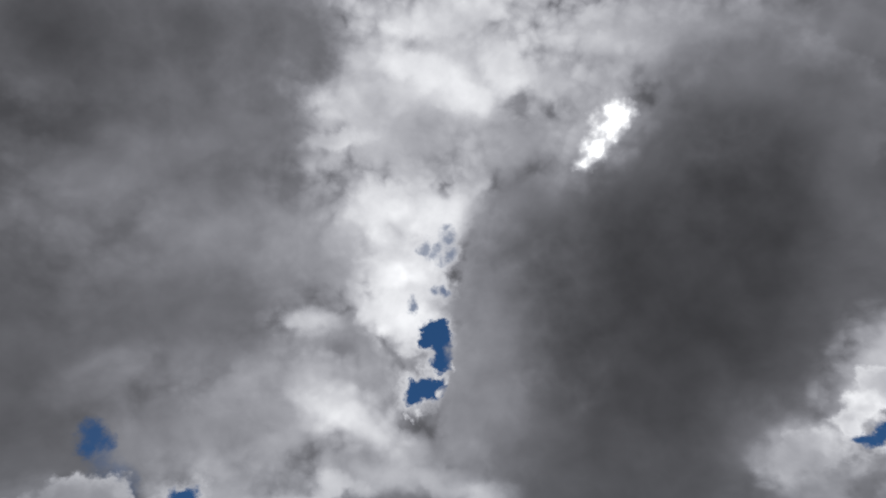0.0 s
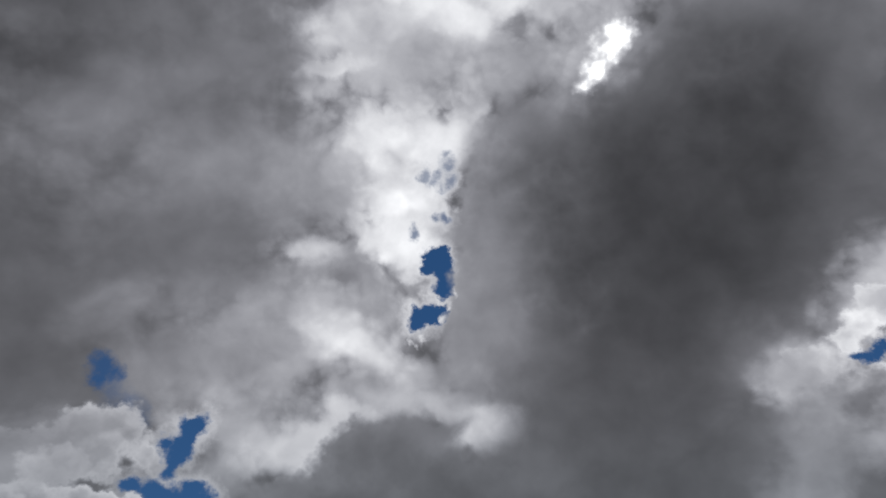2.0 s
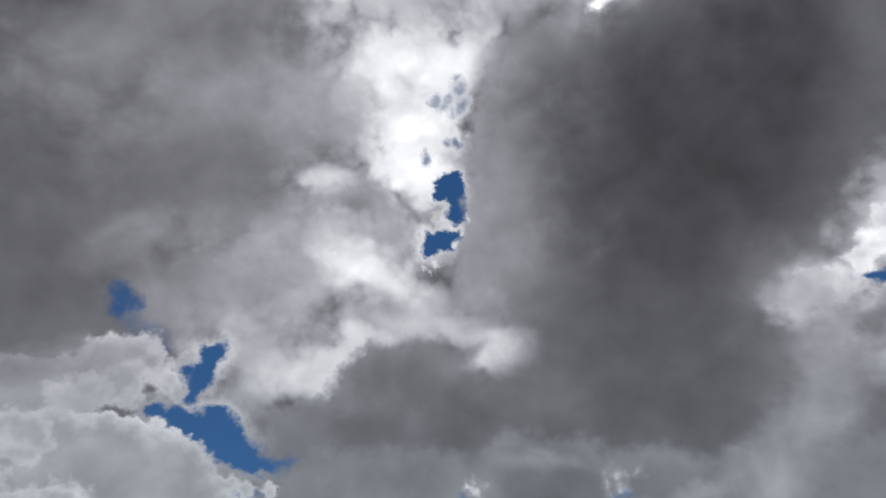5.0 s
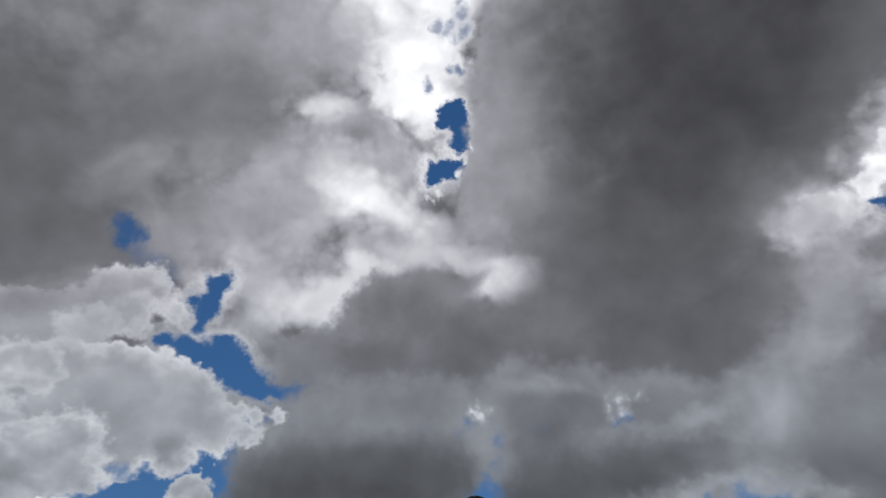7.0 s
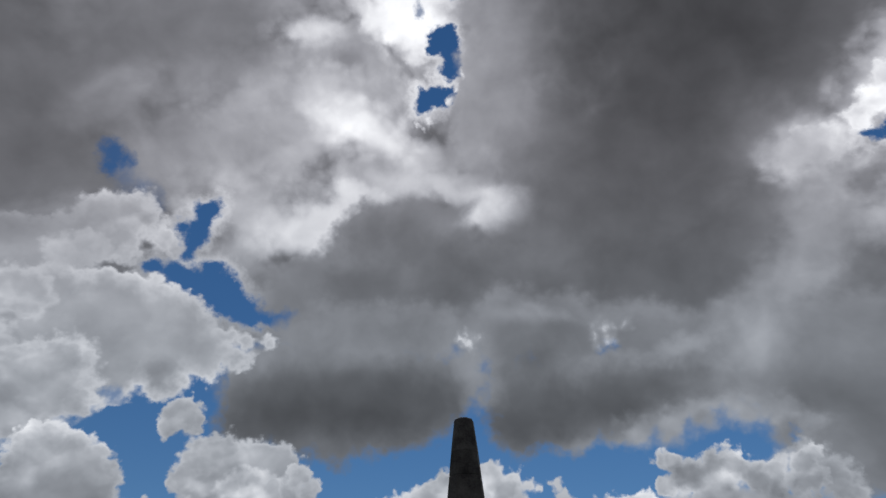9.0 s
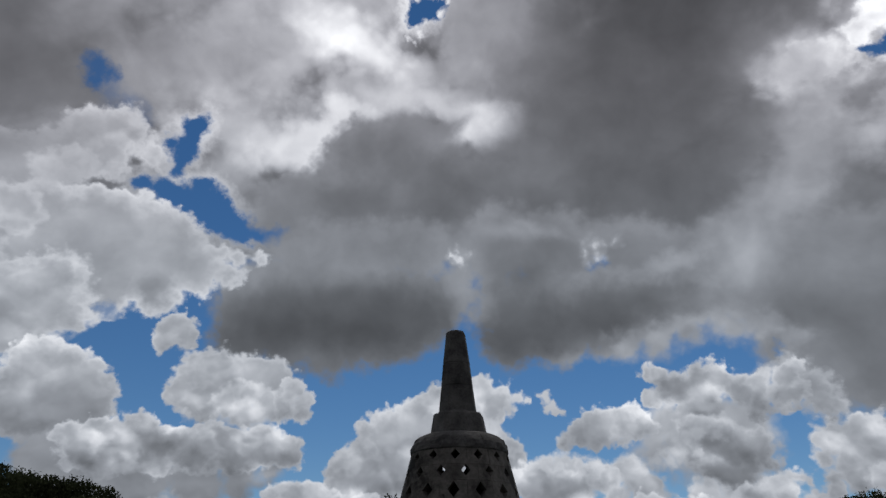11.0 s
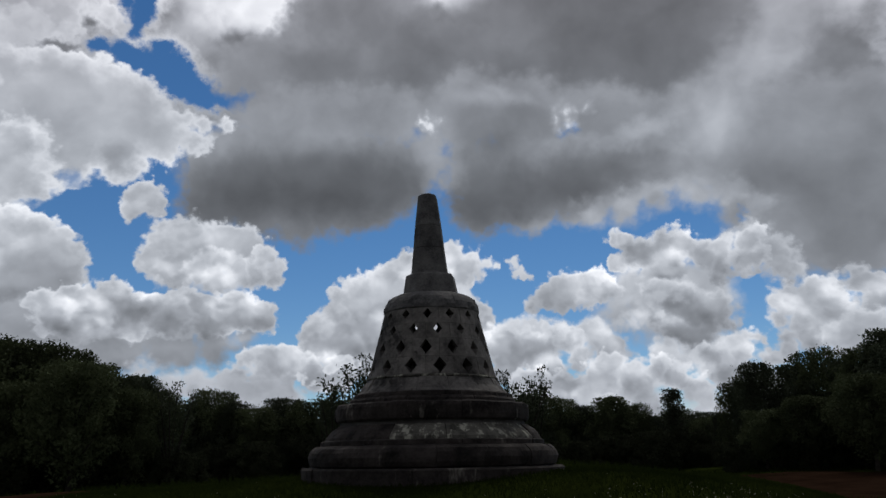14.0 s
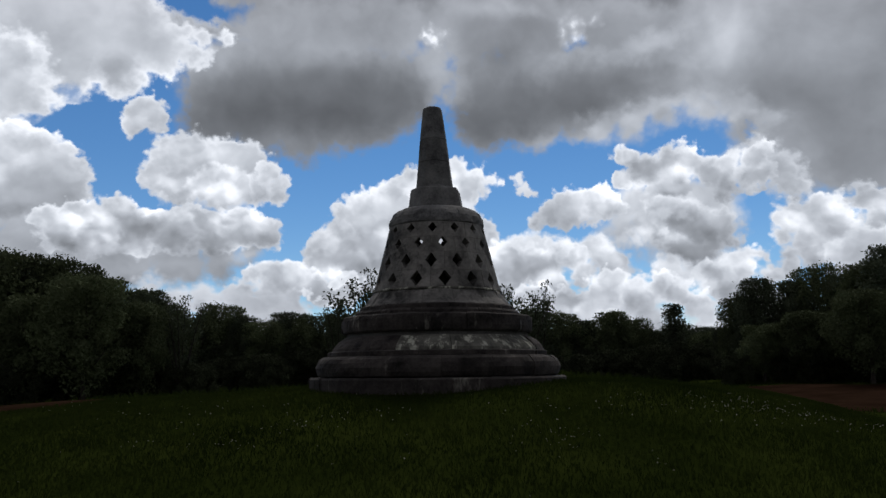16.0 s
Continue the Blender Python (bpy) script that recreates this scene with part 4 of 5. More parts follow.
def ring(name, profile, count, phase, mat, label="", gap=0.012, steps=8, pale=()):
    """A ring of blocks about the axis; pale: the numbers of the blocks that lichen has covered."""
    base = thing_part(name, label)
    forms = [arc_block(profile, 2 * math.pi / count, gap, mat, steps, k + count) for k in range(4)]
    spotted = [arc_block(profile, 2 * math.pi / count, gap, STONE_PALE, steps, k) for k in range(3)] if pale else forms
    for i in range(count):
        ob = child("stone_block", (spotted[i % 3] if i in pale else forms[(i * 7 + i // 4) % 4]), base, rz=phase + 2 * math.pi * i / count)
        ob.scale = [1 + 0.006 * random.uniform(-1, 1)] * 2 + [1]
    return base


def thing_part(name, label=""):
    ob = new(name)
    ob.parent = stupa
    if label:
        tagged(ob, label)
    return ob


def lathe(name, profile, mat, label="", sides=72, smooth=True, turn=0.0):
    verts, faces, n = [], [], len(profile)
    for s in range(sides):
        a = 2 * math.pi * s / sides + turn
        verts += [(r * math.cos(a), r * math.sin(a), z - SZ) for r, z in profile]
    for s in range(sides):
        p, q = s * n, (s + 1) % sides * n
        faces += [(p + i, q + i, q + i + 1, p + i + 1) for i in range(n - 1)]
    return child(name, mesh_of(name, verts, faces, mat, smooth), stupa, label)


# solid core behind the joints, closed below the hollow bell
lathe("core", [(0.001, 1.0), (2.27, 1.0), (2.27, 1.40), (2.12, 1.44), (2.12, 1.72), (1.86, 1.80), (1.66, 2.10), (1.66, 2.46), (1.42, 2.5), (1.33, 2.66), (1.13, 2.93), (0.001, 2.93)], MORTAR, "recessed mortar core", smooth=False)
ring("plinth", [(2.0, 1.0), (2.32, 1.0), (2.33, 1.41), (2.30, 1.435), (2.0, 1.435)], 14, 0.1, STONE_DIRT_SHADE, "low dark stone plinth", 0.006)
torus = [(1.9, 1.44), (2.12, 1.44), (2.175, 1.47), (2.20, 1.53), (2.205, 1.60), (2.19, 1.68), (2.15, 1.745), (2.08, 1.79), (1.9, 1.80)]
ring("torus_moulding", torus, 16, 0.23, STONE_DIRT_SHADE, "rounded dark stone moulding", 0.006)
ring("fillet", [(1.7, 1.80), (1.985, 1.80), (1.985, 1.87), (1.955, 1.885), (1.7, 1.885)], 16, 0.05, STONE_DIRT_SHADE, "", 0.006)
ogee = [(1.5, 1.885), (1.93, 1.885), (1.915, 1.93), (1.875, 1.985), (1.81, 2.05), (1.745, 2.10), (1.70, 2.135), (1.5, 2.14)]
ring("sloping_course", ogee, 13, -0.115, STONE_DIRT_SHADE, "sloping stone course with pale lichen streaks", 0.006, pale=(0, 1, 2))
ring("waist", [(1.4, 2.14), (1.64, 2.14), (1.64, 2.19), (1.4, 2.19)], 12, 0.0, STONE_DIRT_SHADE, "", 0.006)
drum = [(1.4, 2.19), (1.70, 2.19), (1.735, 2.225), (1.745, 2.30), (1.745, 2.42), (1.725, 2.475), (1.68, 2.50), (1.4, 2.505)]
ring("drum_course", drum, 18, 0.12, STONE_DIRT_SHADE, "upright ring of worn stone blocks", 0.006)
ring("step_course", [(1.2, 2.505), (1.50, 2.505), (1.505, 2.56), (1.47, 2.60), (1.2, 2.605)], 16, 0.3, STONE_DIRT_SHADE, "", 0.006)
ring("upper_step", [(1.1, 2.605), (1.43, 2.605), (1.42, 2.66), (1.395, 2.68), (1.1, 2.685)], 14, 0.1, STONE_DIRT_SHADE, "", 0.006)
flare = [(1.0, 2.685), (1.375, 2.685), (1.33, 2.73), (1.27, 2.81), (1.215, 2.885), (1.185, 2.93), (1.0, 2.935)]
ring("flared_skirt", flare, 15, 0.02, STONE, "flared stone skirt under the bell", 0.006)
ring("bell_band", [(1.0, 2.935), (1.195, 2.935), (1.20, 2.955), (1.185, 2.975), (1.0, 2.975)], 14, 0.2, STONE_PALE, "thin pale stone band", 0.008)

child("pedestal", mesh_of("pedestal", *tube_of(0.60, 2.93 - SZ, 3.74 - SZ, 24), MORTAR), stupa, "dark stone pedestal inside the hollow bell")
BELL = [(2.975, 1.172), (3.12, 1.135), (3.29, 1.092), (3.45, 1.052), (3.61, 1.012), (3.74, 0.98), (3.88, 0.945), (4.02, 0.912), (4.165, 0.878)]


def bell_radius(z):
    for (z0, r0), (z1, r1) in zip(BELL, BELL[1:]):
        if z <= z1:
            return r0 + (r1 - r0) * (z - z0) / (z1 - z0)
    return BELL[-1][1]


def lattice_stone(z0, z1, zc, wide, high, span, gap, mat):
    """One stone of the bell, curved, with a diamond opening through its thickness."""
    half, k = span / 2 - gap, 4
    ah = wide / 2 / bell_radius(zc)
    top, bot = z1 - gap * 0.8, z0 + gap * 0.8
    hi, lo = zc + high / 2, zc - high / 2
    outer = [(-half + 2 * half * i / (2 * k), top) for i in range(2 * k + 1)] + [(half, zc)] + [(half - 2 * half * i / (2 * k), bot) for i in range(2 * k + 1)] + [(-half, zc)]
    inner = []
    for i in range(k):
        inner.append((-ah + ah * i / k, zc + (hi - zc) * i / k))
    for i in range(k + 1):
        inner.append((ah * i / k, hi + (zc - hi) * i / k))
    inner.append((ah, zc))
    for i in range(k):
        inner.append((ah - ah * i / k, zc + (lo - zc) * i / k))
    for i in range(k + 1):
        inner.append((-ah * i / k, lo + (zc - lo) * i / k))
    inner.append((-ah, zc))
    n = len(outer)
    verts, faces = [], []
    for depth in (0.0, 0.17):
        for a, z in outer + inner:
            r = bell_radius(z) - depth
            verts.append((r * math.sin(a), -r * math.cos(a), z - SZ))
    for i in range(n):
        j = (i + 1) % n
        faces += [(i, j, n + j, n + i), (2 * n + j, 2 * n + i, 3 * n + i, 3 * n + j), (j, i, 2 * n + i, 2 * n + j), (n + i, n + j, 3 * n + j, 3 * n + i)]
    me = mesh_of("lattice_stone", verts, faces, mat)
    bm = bmesh.new()
    bm.from_mesh(me)
    bmesh.ops.remove_doubles(bm, verts=bm.verts, dist=0.0005)
    bmesh.ops.recalc_face_normals(bm, faces=bm.faces)
    bm.to_mesh(me)
    bm.free()
    return me


COUNT = 14
STEP = 2 * math.pi / COUNT
for z0, z1, zc, wide, high, phase in ((2.975, 3.285, 3.125, 0.235, 0.285, 7.6), (3.285, 3.61, 3.45, 0.205, 0.275, -5.0), (3.61, 3.885, 3.78, 0.165, 0.20, 7.0), (3.885, 4.165, 4.055, 0.165, 0.185, -4.0)):
    course = thing_part("bell_course", "ring of stones pierced by diamond openings")
    me = lattice_stone(z0, z1, zc, wide, high, STEP, 0.0022, STONE)
    for i in range(COUNT):
        ob = child("lattice_stone", me, course, rz=radians(phase) + STEP * i)
        ob.scale = [1 + 0.004 * random.uniform(-1, 1)] * 2 + [1]

# shoulder of the bell: a shallow dome with a slight overhanging lip
dome = [(0.50, 4.17), (0.882, 4.165), (0.892, 4.185), (0.886, 4.245), (0.862, 4.315), (0.812, 4.395), (0.73, 4.465), (0.62, 4.51), (0.50, 4.53), (0.40, 4.53)]
ring("shoulder_dome", dome, 10, 0.2, STONE_DARK, "smooth dark domed shoulder of the bell", 0.004, 7)


def facet_block(name, rings_, sides, turn, mat, label):
    verts, faces = [], []
    for r, z, dx in rings_:
        for s in range(sides):
            a = 2 * math.pi * s / sides + turn
            verts.append((r * math.cos(a) + dx, r * math.sin(a), z - SZ))
    for k in range(len(rings_) - 1):
        for s in range(sides):
            t2 = (s + 1) % sides
            faces.append((k * sides + s, k * sides + t2, (k + 1) * sides + t2, (k + 1) * sides + s))
    faces.append(tuple(range(sides))[::-1])
    faces.append(tuple((len(rings_) - 1) * sides + s for s in range(sides)))
    return child(name, mesh_of(name, verts, faces, mat), stupa, label)


facet_block("harmika", [(0.535, 4.50, 0), (0.53, 4.56, 0), (0.475, 4.875, -0.01), (0.455, 4.905, -0.01), (0.40, 4.91, -0.01)], 8, radians(14), STONE_DARK, "octagonal stone block above the dome")
facet_block("spire_foot", [(0.375, 4.905, -0.02), (0.375, 4.93, -0.02), (0.36, 4.945, -0.02)], 8, radians(14), STONE_DARK, "")
joints = [(0.360, 4.93), (0.306, 5.42), (0.262, 5.86), (0.190, 6.46)]
for i, ((r0, z0), (r1, z1)) in enumerate(zip(joints, joints[1:])):
    lean0, lean1 = -0.02 - 0.02 * (z0 - 4.93), -0.02 - 0.02 * (z1 - 4.93)
    cap = [(r1 + 0.002, z1 - 0.012, lean1), (r1 - 0.008, z1 - 0.002, lean1)] if i < 2 else [(r1, z1, lean1), (r1 - 0.015, z1 + 0.035, lean1), (r1 - 0.05, z1 + 0.055, lean1), (0.05, z1 + 0.065, lean1)]
    facet_block("spire_stone", [(r0 - 0.008, z0, lean0), (r0, z0 + 0.012, lean0)] + cap, 8, radians(14), STONE_DARK, "tapering octagonal spire stone")


# ---------------------------------------------------------------- trees
def tube(points, sides=6):
    verts, faces = [], []
    for k, (p, r) in enumerate(points):
        p = Vector(p)
        d = (Vector(points[min(k + 1, len(points) - 1)][0]) - Vector(points[max(k - 1, 0)][0])).normalized()
        a = d.orthogonal().normalized()
        b = d.cross(a)
        for s in range(sides):
            w = 2 * math.pi * s / sides
            verts.append(tuple(p + (a * math.cos(w) + b * math.sin(w)) * r))
    for k in range(len(points) - 1):
        for s in range(sides):
            q = (s + 1) % sides
            faces.append((k * sides + s, k * sides + q, (k + 1) * sides + q, (k + 1) * sides + s))
    faces.append(tuple((len(points) - 1) * sides + s for s in range(sides)))
    return verts, faces


def leaf_mesh(name, centres, size, mat, gen, narrow=0.5):
    """Many small folded leaves at the given places."""
    n = len(centres)
    d = gen.normal(size=(n, 3))
    d /= np.linalg.norm(d, axis=1)[:, None]
    e = np.cross(d, gen.normal(size=(n, 3)))
    e /= np.linalg.norm(e, axis=1)[:, None]
    f = np.cross(d, e)
    s = size * gen.uniform(0.6, 1.3, (n, 1))
    c = np.asarray(centres)
    pts = np.stack([c - d * s, c + e * s * narrow + f * s * 0.15, c + d * s, c - e * s * narrow + f * s * 0.15], 1).reshape(-1, 3)
    me = bpy.data.meshes.new(name)
    me.vertices.add(4 * n)
    me.vertices.foreach_set("co", pts.ravel())
    me.loops.add(6 * n)
    me.polygons.add(2 * n)
    idx = (np.arange(n)[:, None] * 4 + np.array([0, 1, 2, 0, 2, 3])).ravel()
    me.loops.foreach_set("vertex_index", idx.astype(np.int32))
    me.polygons.foreach_set("loop_start", np.arange(0, 6 * n, 3, dtype=np.int32))
    me.materials.append(mat)
    me.update(calc_edges=True)
    return me


def woody(root, seed, limbs, width, low, top):
    """Tapered trunk and bent limbs of a tree one unit tall."""
    rnd = random.Random(seed)
    bend = rnd.uniform(-0.04, 0.04)
    v, f = tube([((0, 0, -0.02), 0.026), ((bend * 0.3, 0, 0.12), 0.020), ((bend, 0.01, 0.35), 0.015), ((bend * 0.5, 0, 0.65), 0.009), ((0, 0, 0.9), 0.004)], 8)
    child("trunk", mesh_of("trunk", v, f, BARK, True), root)
    for i in range(limbs):
        a, h = 6.28 * i / limbs + rnd.uniform(-0.5, 0.5), rnd.uniform(low, 0.6)
        reach = width * rnd.uniform(0.5, 0.85) * (1.0 - 0.5 * max(0, h - 0.35))
        tip = (reach * math.cos(a), reach * math.sin(a), min(top, h + rnd.uniform(0.12, 0.30)))
        mid = (tip[0] * 0.45, tip[1] * 0.45, h + (tip[2] - h) * 0.3)
        v, f = tube([((bend * 0.6, 0, h), 0.010), (mid, 0.007), (tip, 0.0025)], 5)
        child("limb", mesh_of("limb", v, f, BARK, True), root)


def build_tree(name, label, seed, sprays, low, width, leaves, size, mat, category="tree", limbs=6, lean=0.0):
    """A tree one unit tall whose crown is an uneven mass of many small leafy sprays."""
    rnd, gen = random.Random(seed), np.random.default_rng(seed)
    root = thing(name, 0, 0, -50, label, category)
    woody(root, seed, limbs, width, max(0.15, low), 0.9)
    mid, half = (1 + low) / 2, (1 - low) / 2
    spots = []
    for i in range(sprays):
        h = low + 0.04 + (0.90 - low) * ((i + rnd.random()) / sprays)
        a = 2.4 * i + rnd.uniform(-0.6, 0.6)
        girth = width * math.sqrt(max(0.02, 1 - ((h - mid) / half) ** 2)) * (1 + 0.22 * math.sin(2 * a + seed) * math.sin(5 * h + seed))
        d = girth * (rnd.uniform(0.55, 0.88) if i % 4 else rnd.uniform(0.0, 0.4))
        spots.append(((d * math.cos(a) + lean * h, d * math.sin(a), h), rnd.uniform(0.065, 0.12) * (0.6 + width) * (1 if i % 4 else 1.7)))
    spots += [((rnd.uniform(-0.5, 0.5) * width, rnd.uniform(-0.5, 0.5) * width, rnd.uniform(0.82, 0.95)), rnd.uniform(0.03, 0.06)) for _ in range(6)]
    weight = np.array([r ** 2 for _, r in spots])
    pick = gen.choice(len(spots), leaves, p=weight / weight.sum())
    cen = np.array([p for p, _ in spots])[pick]
    rad = np.array([r for _, r in spots])[pick]
    d = gen.normal(size=(leaves, 3))
    d /= np.linalg.norm(d, axis=1)[:, None]
    k = gen.uniform(0.1, 1.0, leaves) ** 0.5 * (1 + 0.25 * np.sin(d[:, 0] * 7 + pick) * np.sin(d[:, 1] * 6 + pick * 2))
    k += np.where(gen.random(leaves) < 0.06, gen.uniform(0, 0.4, leaves), 0)
    pts = cen + d * (rad * k)[:, None]
    pts[:, 2] = np.maximum(np.where(pts[:, 2] > 0.94, 0.94 + (pts[:, 2] - 0.94) * 0.45, pts[:, 2]), 0.015)
    child("crown", leaf_mesh("crown", pts, size, mat, gen), root)
    return root


def build_sapling(name, label, seed, shoots, spread, mat):
    """A young tree: thin shoots that fan out from one foot, with leaves along them."""
    rnd, gen = random.Random(seed), np.random.default_rng(seed)
    root = thing(name, 0, 0, -50, label, "tree")
    pts = []
    for i in range(shoots):
        a, out, high = 6.28 * i / shoots + rnd.uniform(-0.4, 0.4), spread * rnd.uniform(0.4, 1.0), rnd.uniform(0.75, 1.0)
        path = [((0, 0, -0.02), 0.014), ((out * 0.25 * math.cos(a), out * 0.25 * math.sin(a), 0.35 * high), 0.009),
                ((out * 0.6 * math.cos(a), out * 0.6 * math.sin(a), 0.7 * high), 0.006), ((out * math.cos(a), out * math.sin(a), high), 0.002)]
        v, f = tube(path, 5)
        child("shoot", mesh_of("shoot", v, f, BARK, True), root)
        for _ in range(230):
            t = rnd.uniform(0.3, 1.0)
            q = 0.25 + 0.75 * t if t > 0.5 else t
            w = 0.06 * (1.15 - t * 0.6)
            pts.append((out * q * q * math.cos(a) + rnd.gauss(0, w), out * q * q * math.sin(a) + rnd.gauss(0, w), q * high + rnd.gauss(0, 0.02)))
    child("crown", leaf_mesh("crown", pts, 0.0165, mat, gen, 0.5), root)
    return root


BROAD = build_tree("tree", "broad dark green leafy tree at the meadow's edge", 11, 60, 0.04, 0.50, 22000, 0.0135, LEAF)
ROUND = build_tree("tree", "dense rounded dark tree at the meadow's edge", 23, 64, 0.05, 0.42, 22000, 0.0135, LEAF_DARK)
TALL = build_tree("tree", "tall uneven dark tree at the meadow's edge", 37, 56, 0.08, 0.34, 19000, 0.014, LEAF, lean=0.05)
SLIM = build_tree("tree", "slim upright tree with a small crown", 41, 22, 0.35, 0.15, 3200, 0.017, LEAF_DARK, limbs=5, lean=-0.03)
SAPLING = build_sapling("sapling", "young tree with thin leafy shoots behind the monument", 53, 9, 0.36, LEAF_DARK)
LONE = build_tree("tree", "small dark tree with a bare trunk before the tree line", 71, 44, 0.26, 0.40, 16000, 0.0145, LEAF, limbs=8, lean=0.03)
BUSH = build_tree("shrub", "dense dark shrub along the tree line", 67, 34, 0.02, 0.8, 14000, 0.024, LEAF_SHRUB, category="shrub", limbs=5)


def plant(source, px, top, dist, wide=1.0, turn=0.0, group="trees round the meadow"):
    """Sets a tree by bearing (in 1450ths from straight ahead), its top's slope in degrees and its distance."""
    a = math.atan2(px, 1450)
    x, y = dist * math.sin(a), dist * math.cos(a)
    z = rise(x, y) - 0.03
    high = EYE + dist * math.tan(radians(top)) - z
    ob = copy_thing(source, pose(x, y, z, 0, 0, turn) @ Matrix.Diagonal((high * wide, high * wide, high, 1)))
    return tagged(ob, group=group)


plant(ROUND, -854, 7.97, 42, 1, 290)
plant(BROAD, -799, 7.37, 41, 1, 165)
plant(ROUND, -739, 7.45, 42, 1, 225)
plant(BROAD, -674, 7.13, 41, 0.8, 110)
plant(ROUND, -619, 6.17, 40, 0.9, 345)
plant(BROAD, -569, 5.5, 42, 0.9, 35)
plant(ROUND, -529, 5.46, 41, 0.8, 75)
plant(BROAD, -494, 4.5, 41, 0.7, 290)
plant(LONE, -639, 6.3, 36, 0.95, 150)
plant(LONE, -545, 4.6, 37.5, 0.9, 240)
plant(LONE, -735, 4.9, 38, 1.0, 60)
plant(ROUND, -434, 3.63, 58, 1.035, 350)
plant(BROAD, -394, 4.5, 58, 0.8624999999999999, 30)
plant(ROUND, -359, 3.71, 57, 0.9199999999999999, 245)
plant(BROAD, -319, 3.35, 56, 1.035, 285)
plant(ROUND, -274, 3.98, 57, 1.035, 150)
plant(BROAD, -224, 3.83, 56, 1.035, 200)
plant(ROUND, -174, 3.75, 56, 1.035, 250)
plant(BROAD, -129, 3.59, 58, 1.035, 115)
plant(ROUND, -64, 3.43, 58, 1.15, 0)
plant(BROAD, 6, 3.43, 58, 1.15, 70)
plant(ROUND, 66, 3.43, 58, 1.15, 130)
plant(BROAD, 116, 3.59, 57, 1.035, 180)
plant(ROUND, 156, 4.02, 56, 0.8049999999999999, 220)
plant(BROAD, 201, 3.75, 57, 0.9199999999999999, 85)
plant(ROUND, 246, 3.19, 57, 0.9199999999999999, 310)
plant(TALL, 298, 3.83, 56, 1.035, 74)
plant(BROAD, 341, 3.19, 57, 0.8049999999999999, 225)
plant(ROUND, 376, 2.32, 58, 1.035, 80)
plant(ROUND, 431, 2.44, 60, 1.035, 315)
plant(BROAD, 466, 2.16, 58, 1.035, 170)
plant(ROUND, 496, 2.44, 55, 0.8049999999999999, 200)
plant(SLIM, 412, 4.18, 56, 1.0, 332)
plant(BROAD, 526, 4.5, 50, 0.7, 230)
plant(ROUND, 561, 5.7, 48, 0.7, 85)
plant(ROUND, 616, 5.38, 49, 0.8, 320)
plant(BROAD, 671, 6.29, 49, 0.75, 195)
plant(ROUND, 721, 5.62, 48, 0.8, 245)
plant(TALL, 761, 6.41, 47, 0.8, 285)
plant(ROUND, 816, 7.29, 46, 0.9, 160)
plant(BROAD, 876, 7.53, 46, 0.9, 220)
plant(LONE, 646, 3.4, 45, 1.2, 350)
plant(LONE, 756, 4.6, 43, 1.1, 90)
plant(LONE, 566, 2.6, 46, 1.3, 280)
plant(ROUND, -454, 2.84, 64, 1.2, 330)
plant(BROAD, -396, 2.64, 64, 1.2, 316)
plant(ROUND, -338, 2.44, 64, 1.2, 302)
plant(BROAD, -280, 2.72, 64, 1.2, 288)
plant(ROUND, -222, 2.52, 64, 1.2, 274)
plant(BROAD, -164, 2.8, 64, 1.2, 260)
plant(ROUND, -106, 2.6, 64, 1.2, 246)
plant(BROAD, -48, 2.4, 64, 1.2, 232)
plant(ROUND, 10, 2.68, 64, 1.2, 218)
plant(BROAD, 68, 2.48, 64, 1.2, 204)
plant(ROUND, 126, 2.76, 64, 1.2, 190)
plant(BROAD, 184, 2.56, 64, 1.2, 176)
plant(ROUND, 242, 2.84, 64, 1.2, 162)
plant(BROAD, 300, 2.64, 64, 1.2, 148)
plant(ROUND, 358, 2.44, 64, 1.2, 134)
plant(BROAD, 416, 2.72, 64, 1.2, 120)
plant(ROUND, 474, 2.52, 64, 1.2, 106)
plant(SAPLING, -466, 5.46, 38, 0.7, 246)
plant(SAPLING, -144, 6.81, 26, 1.0, 280, "saplings behind the monument")
plant(SAPLING, -112, 7.29, 27, 0.8, 24, "saplings behind the monument")
plant(SAPLING, 131, 6.01, 28, 0.9, 15, "saplings behind the monument")
plant(SAPLING, -184, 5.14, 26, 0.7, 240, "saplings behind the monument")
plant(SAPLING, 164, 6.33, 29, 0.6, 156, "saplings behind the monument")
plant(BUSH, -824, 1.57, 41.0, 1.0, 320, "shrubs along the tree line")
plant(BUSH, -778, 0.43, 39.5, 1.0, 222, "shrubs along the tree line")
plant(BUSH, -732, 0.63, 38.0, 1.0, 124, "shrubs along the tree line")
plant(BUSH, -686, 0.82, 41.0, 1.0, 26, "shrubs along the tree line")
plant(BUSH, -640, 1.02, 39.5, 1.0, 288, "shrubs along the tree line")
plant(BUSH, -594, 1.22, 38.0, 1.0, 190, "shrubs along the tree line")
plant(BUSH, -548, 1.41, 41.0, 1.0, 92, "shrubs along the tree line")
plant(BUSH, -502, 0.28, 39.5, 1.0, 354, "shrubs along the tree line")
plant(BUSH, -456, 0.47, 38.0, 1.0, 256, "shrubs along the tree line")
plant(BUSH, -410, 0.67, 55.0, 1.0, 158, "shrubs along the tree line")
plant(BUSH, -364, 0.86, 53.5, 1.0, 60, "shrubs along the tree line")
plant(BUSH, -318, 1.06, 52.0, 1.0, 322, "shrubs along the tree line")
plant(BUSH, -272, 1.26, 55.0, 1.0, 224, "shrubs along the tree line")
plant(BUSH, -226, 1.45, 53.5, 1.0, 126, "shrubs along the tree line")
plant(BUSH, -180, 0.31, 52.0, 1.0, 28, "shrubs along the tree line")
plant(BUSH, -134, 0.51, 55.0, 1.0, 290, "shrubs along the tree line")
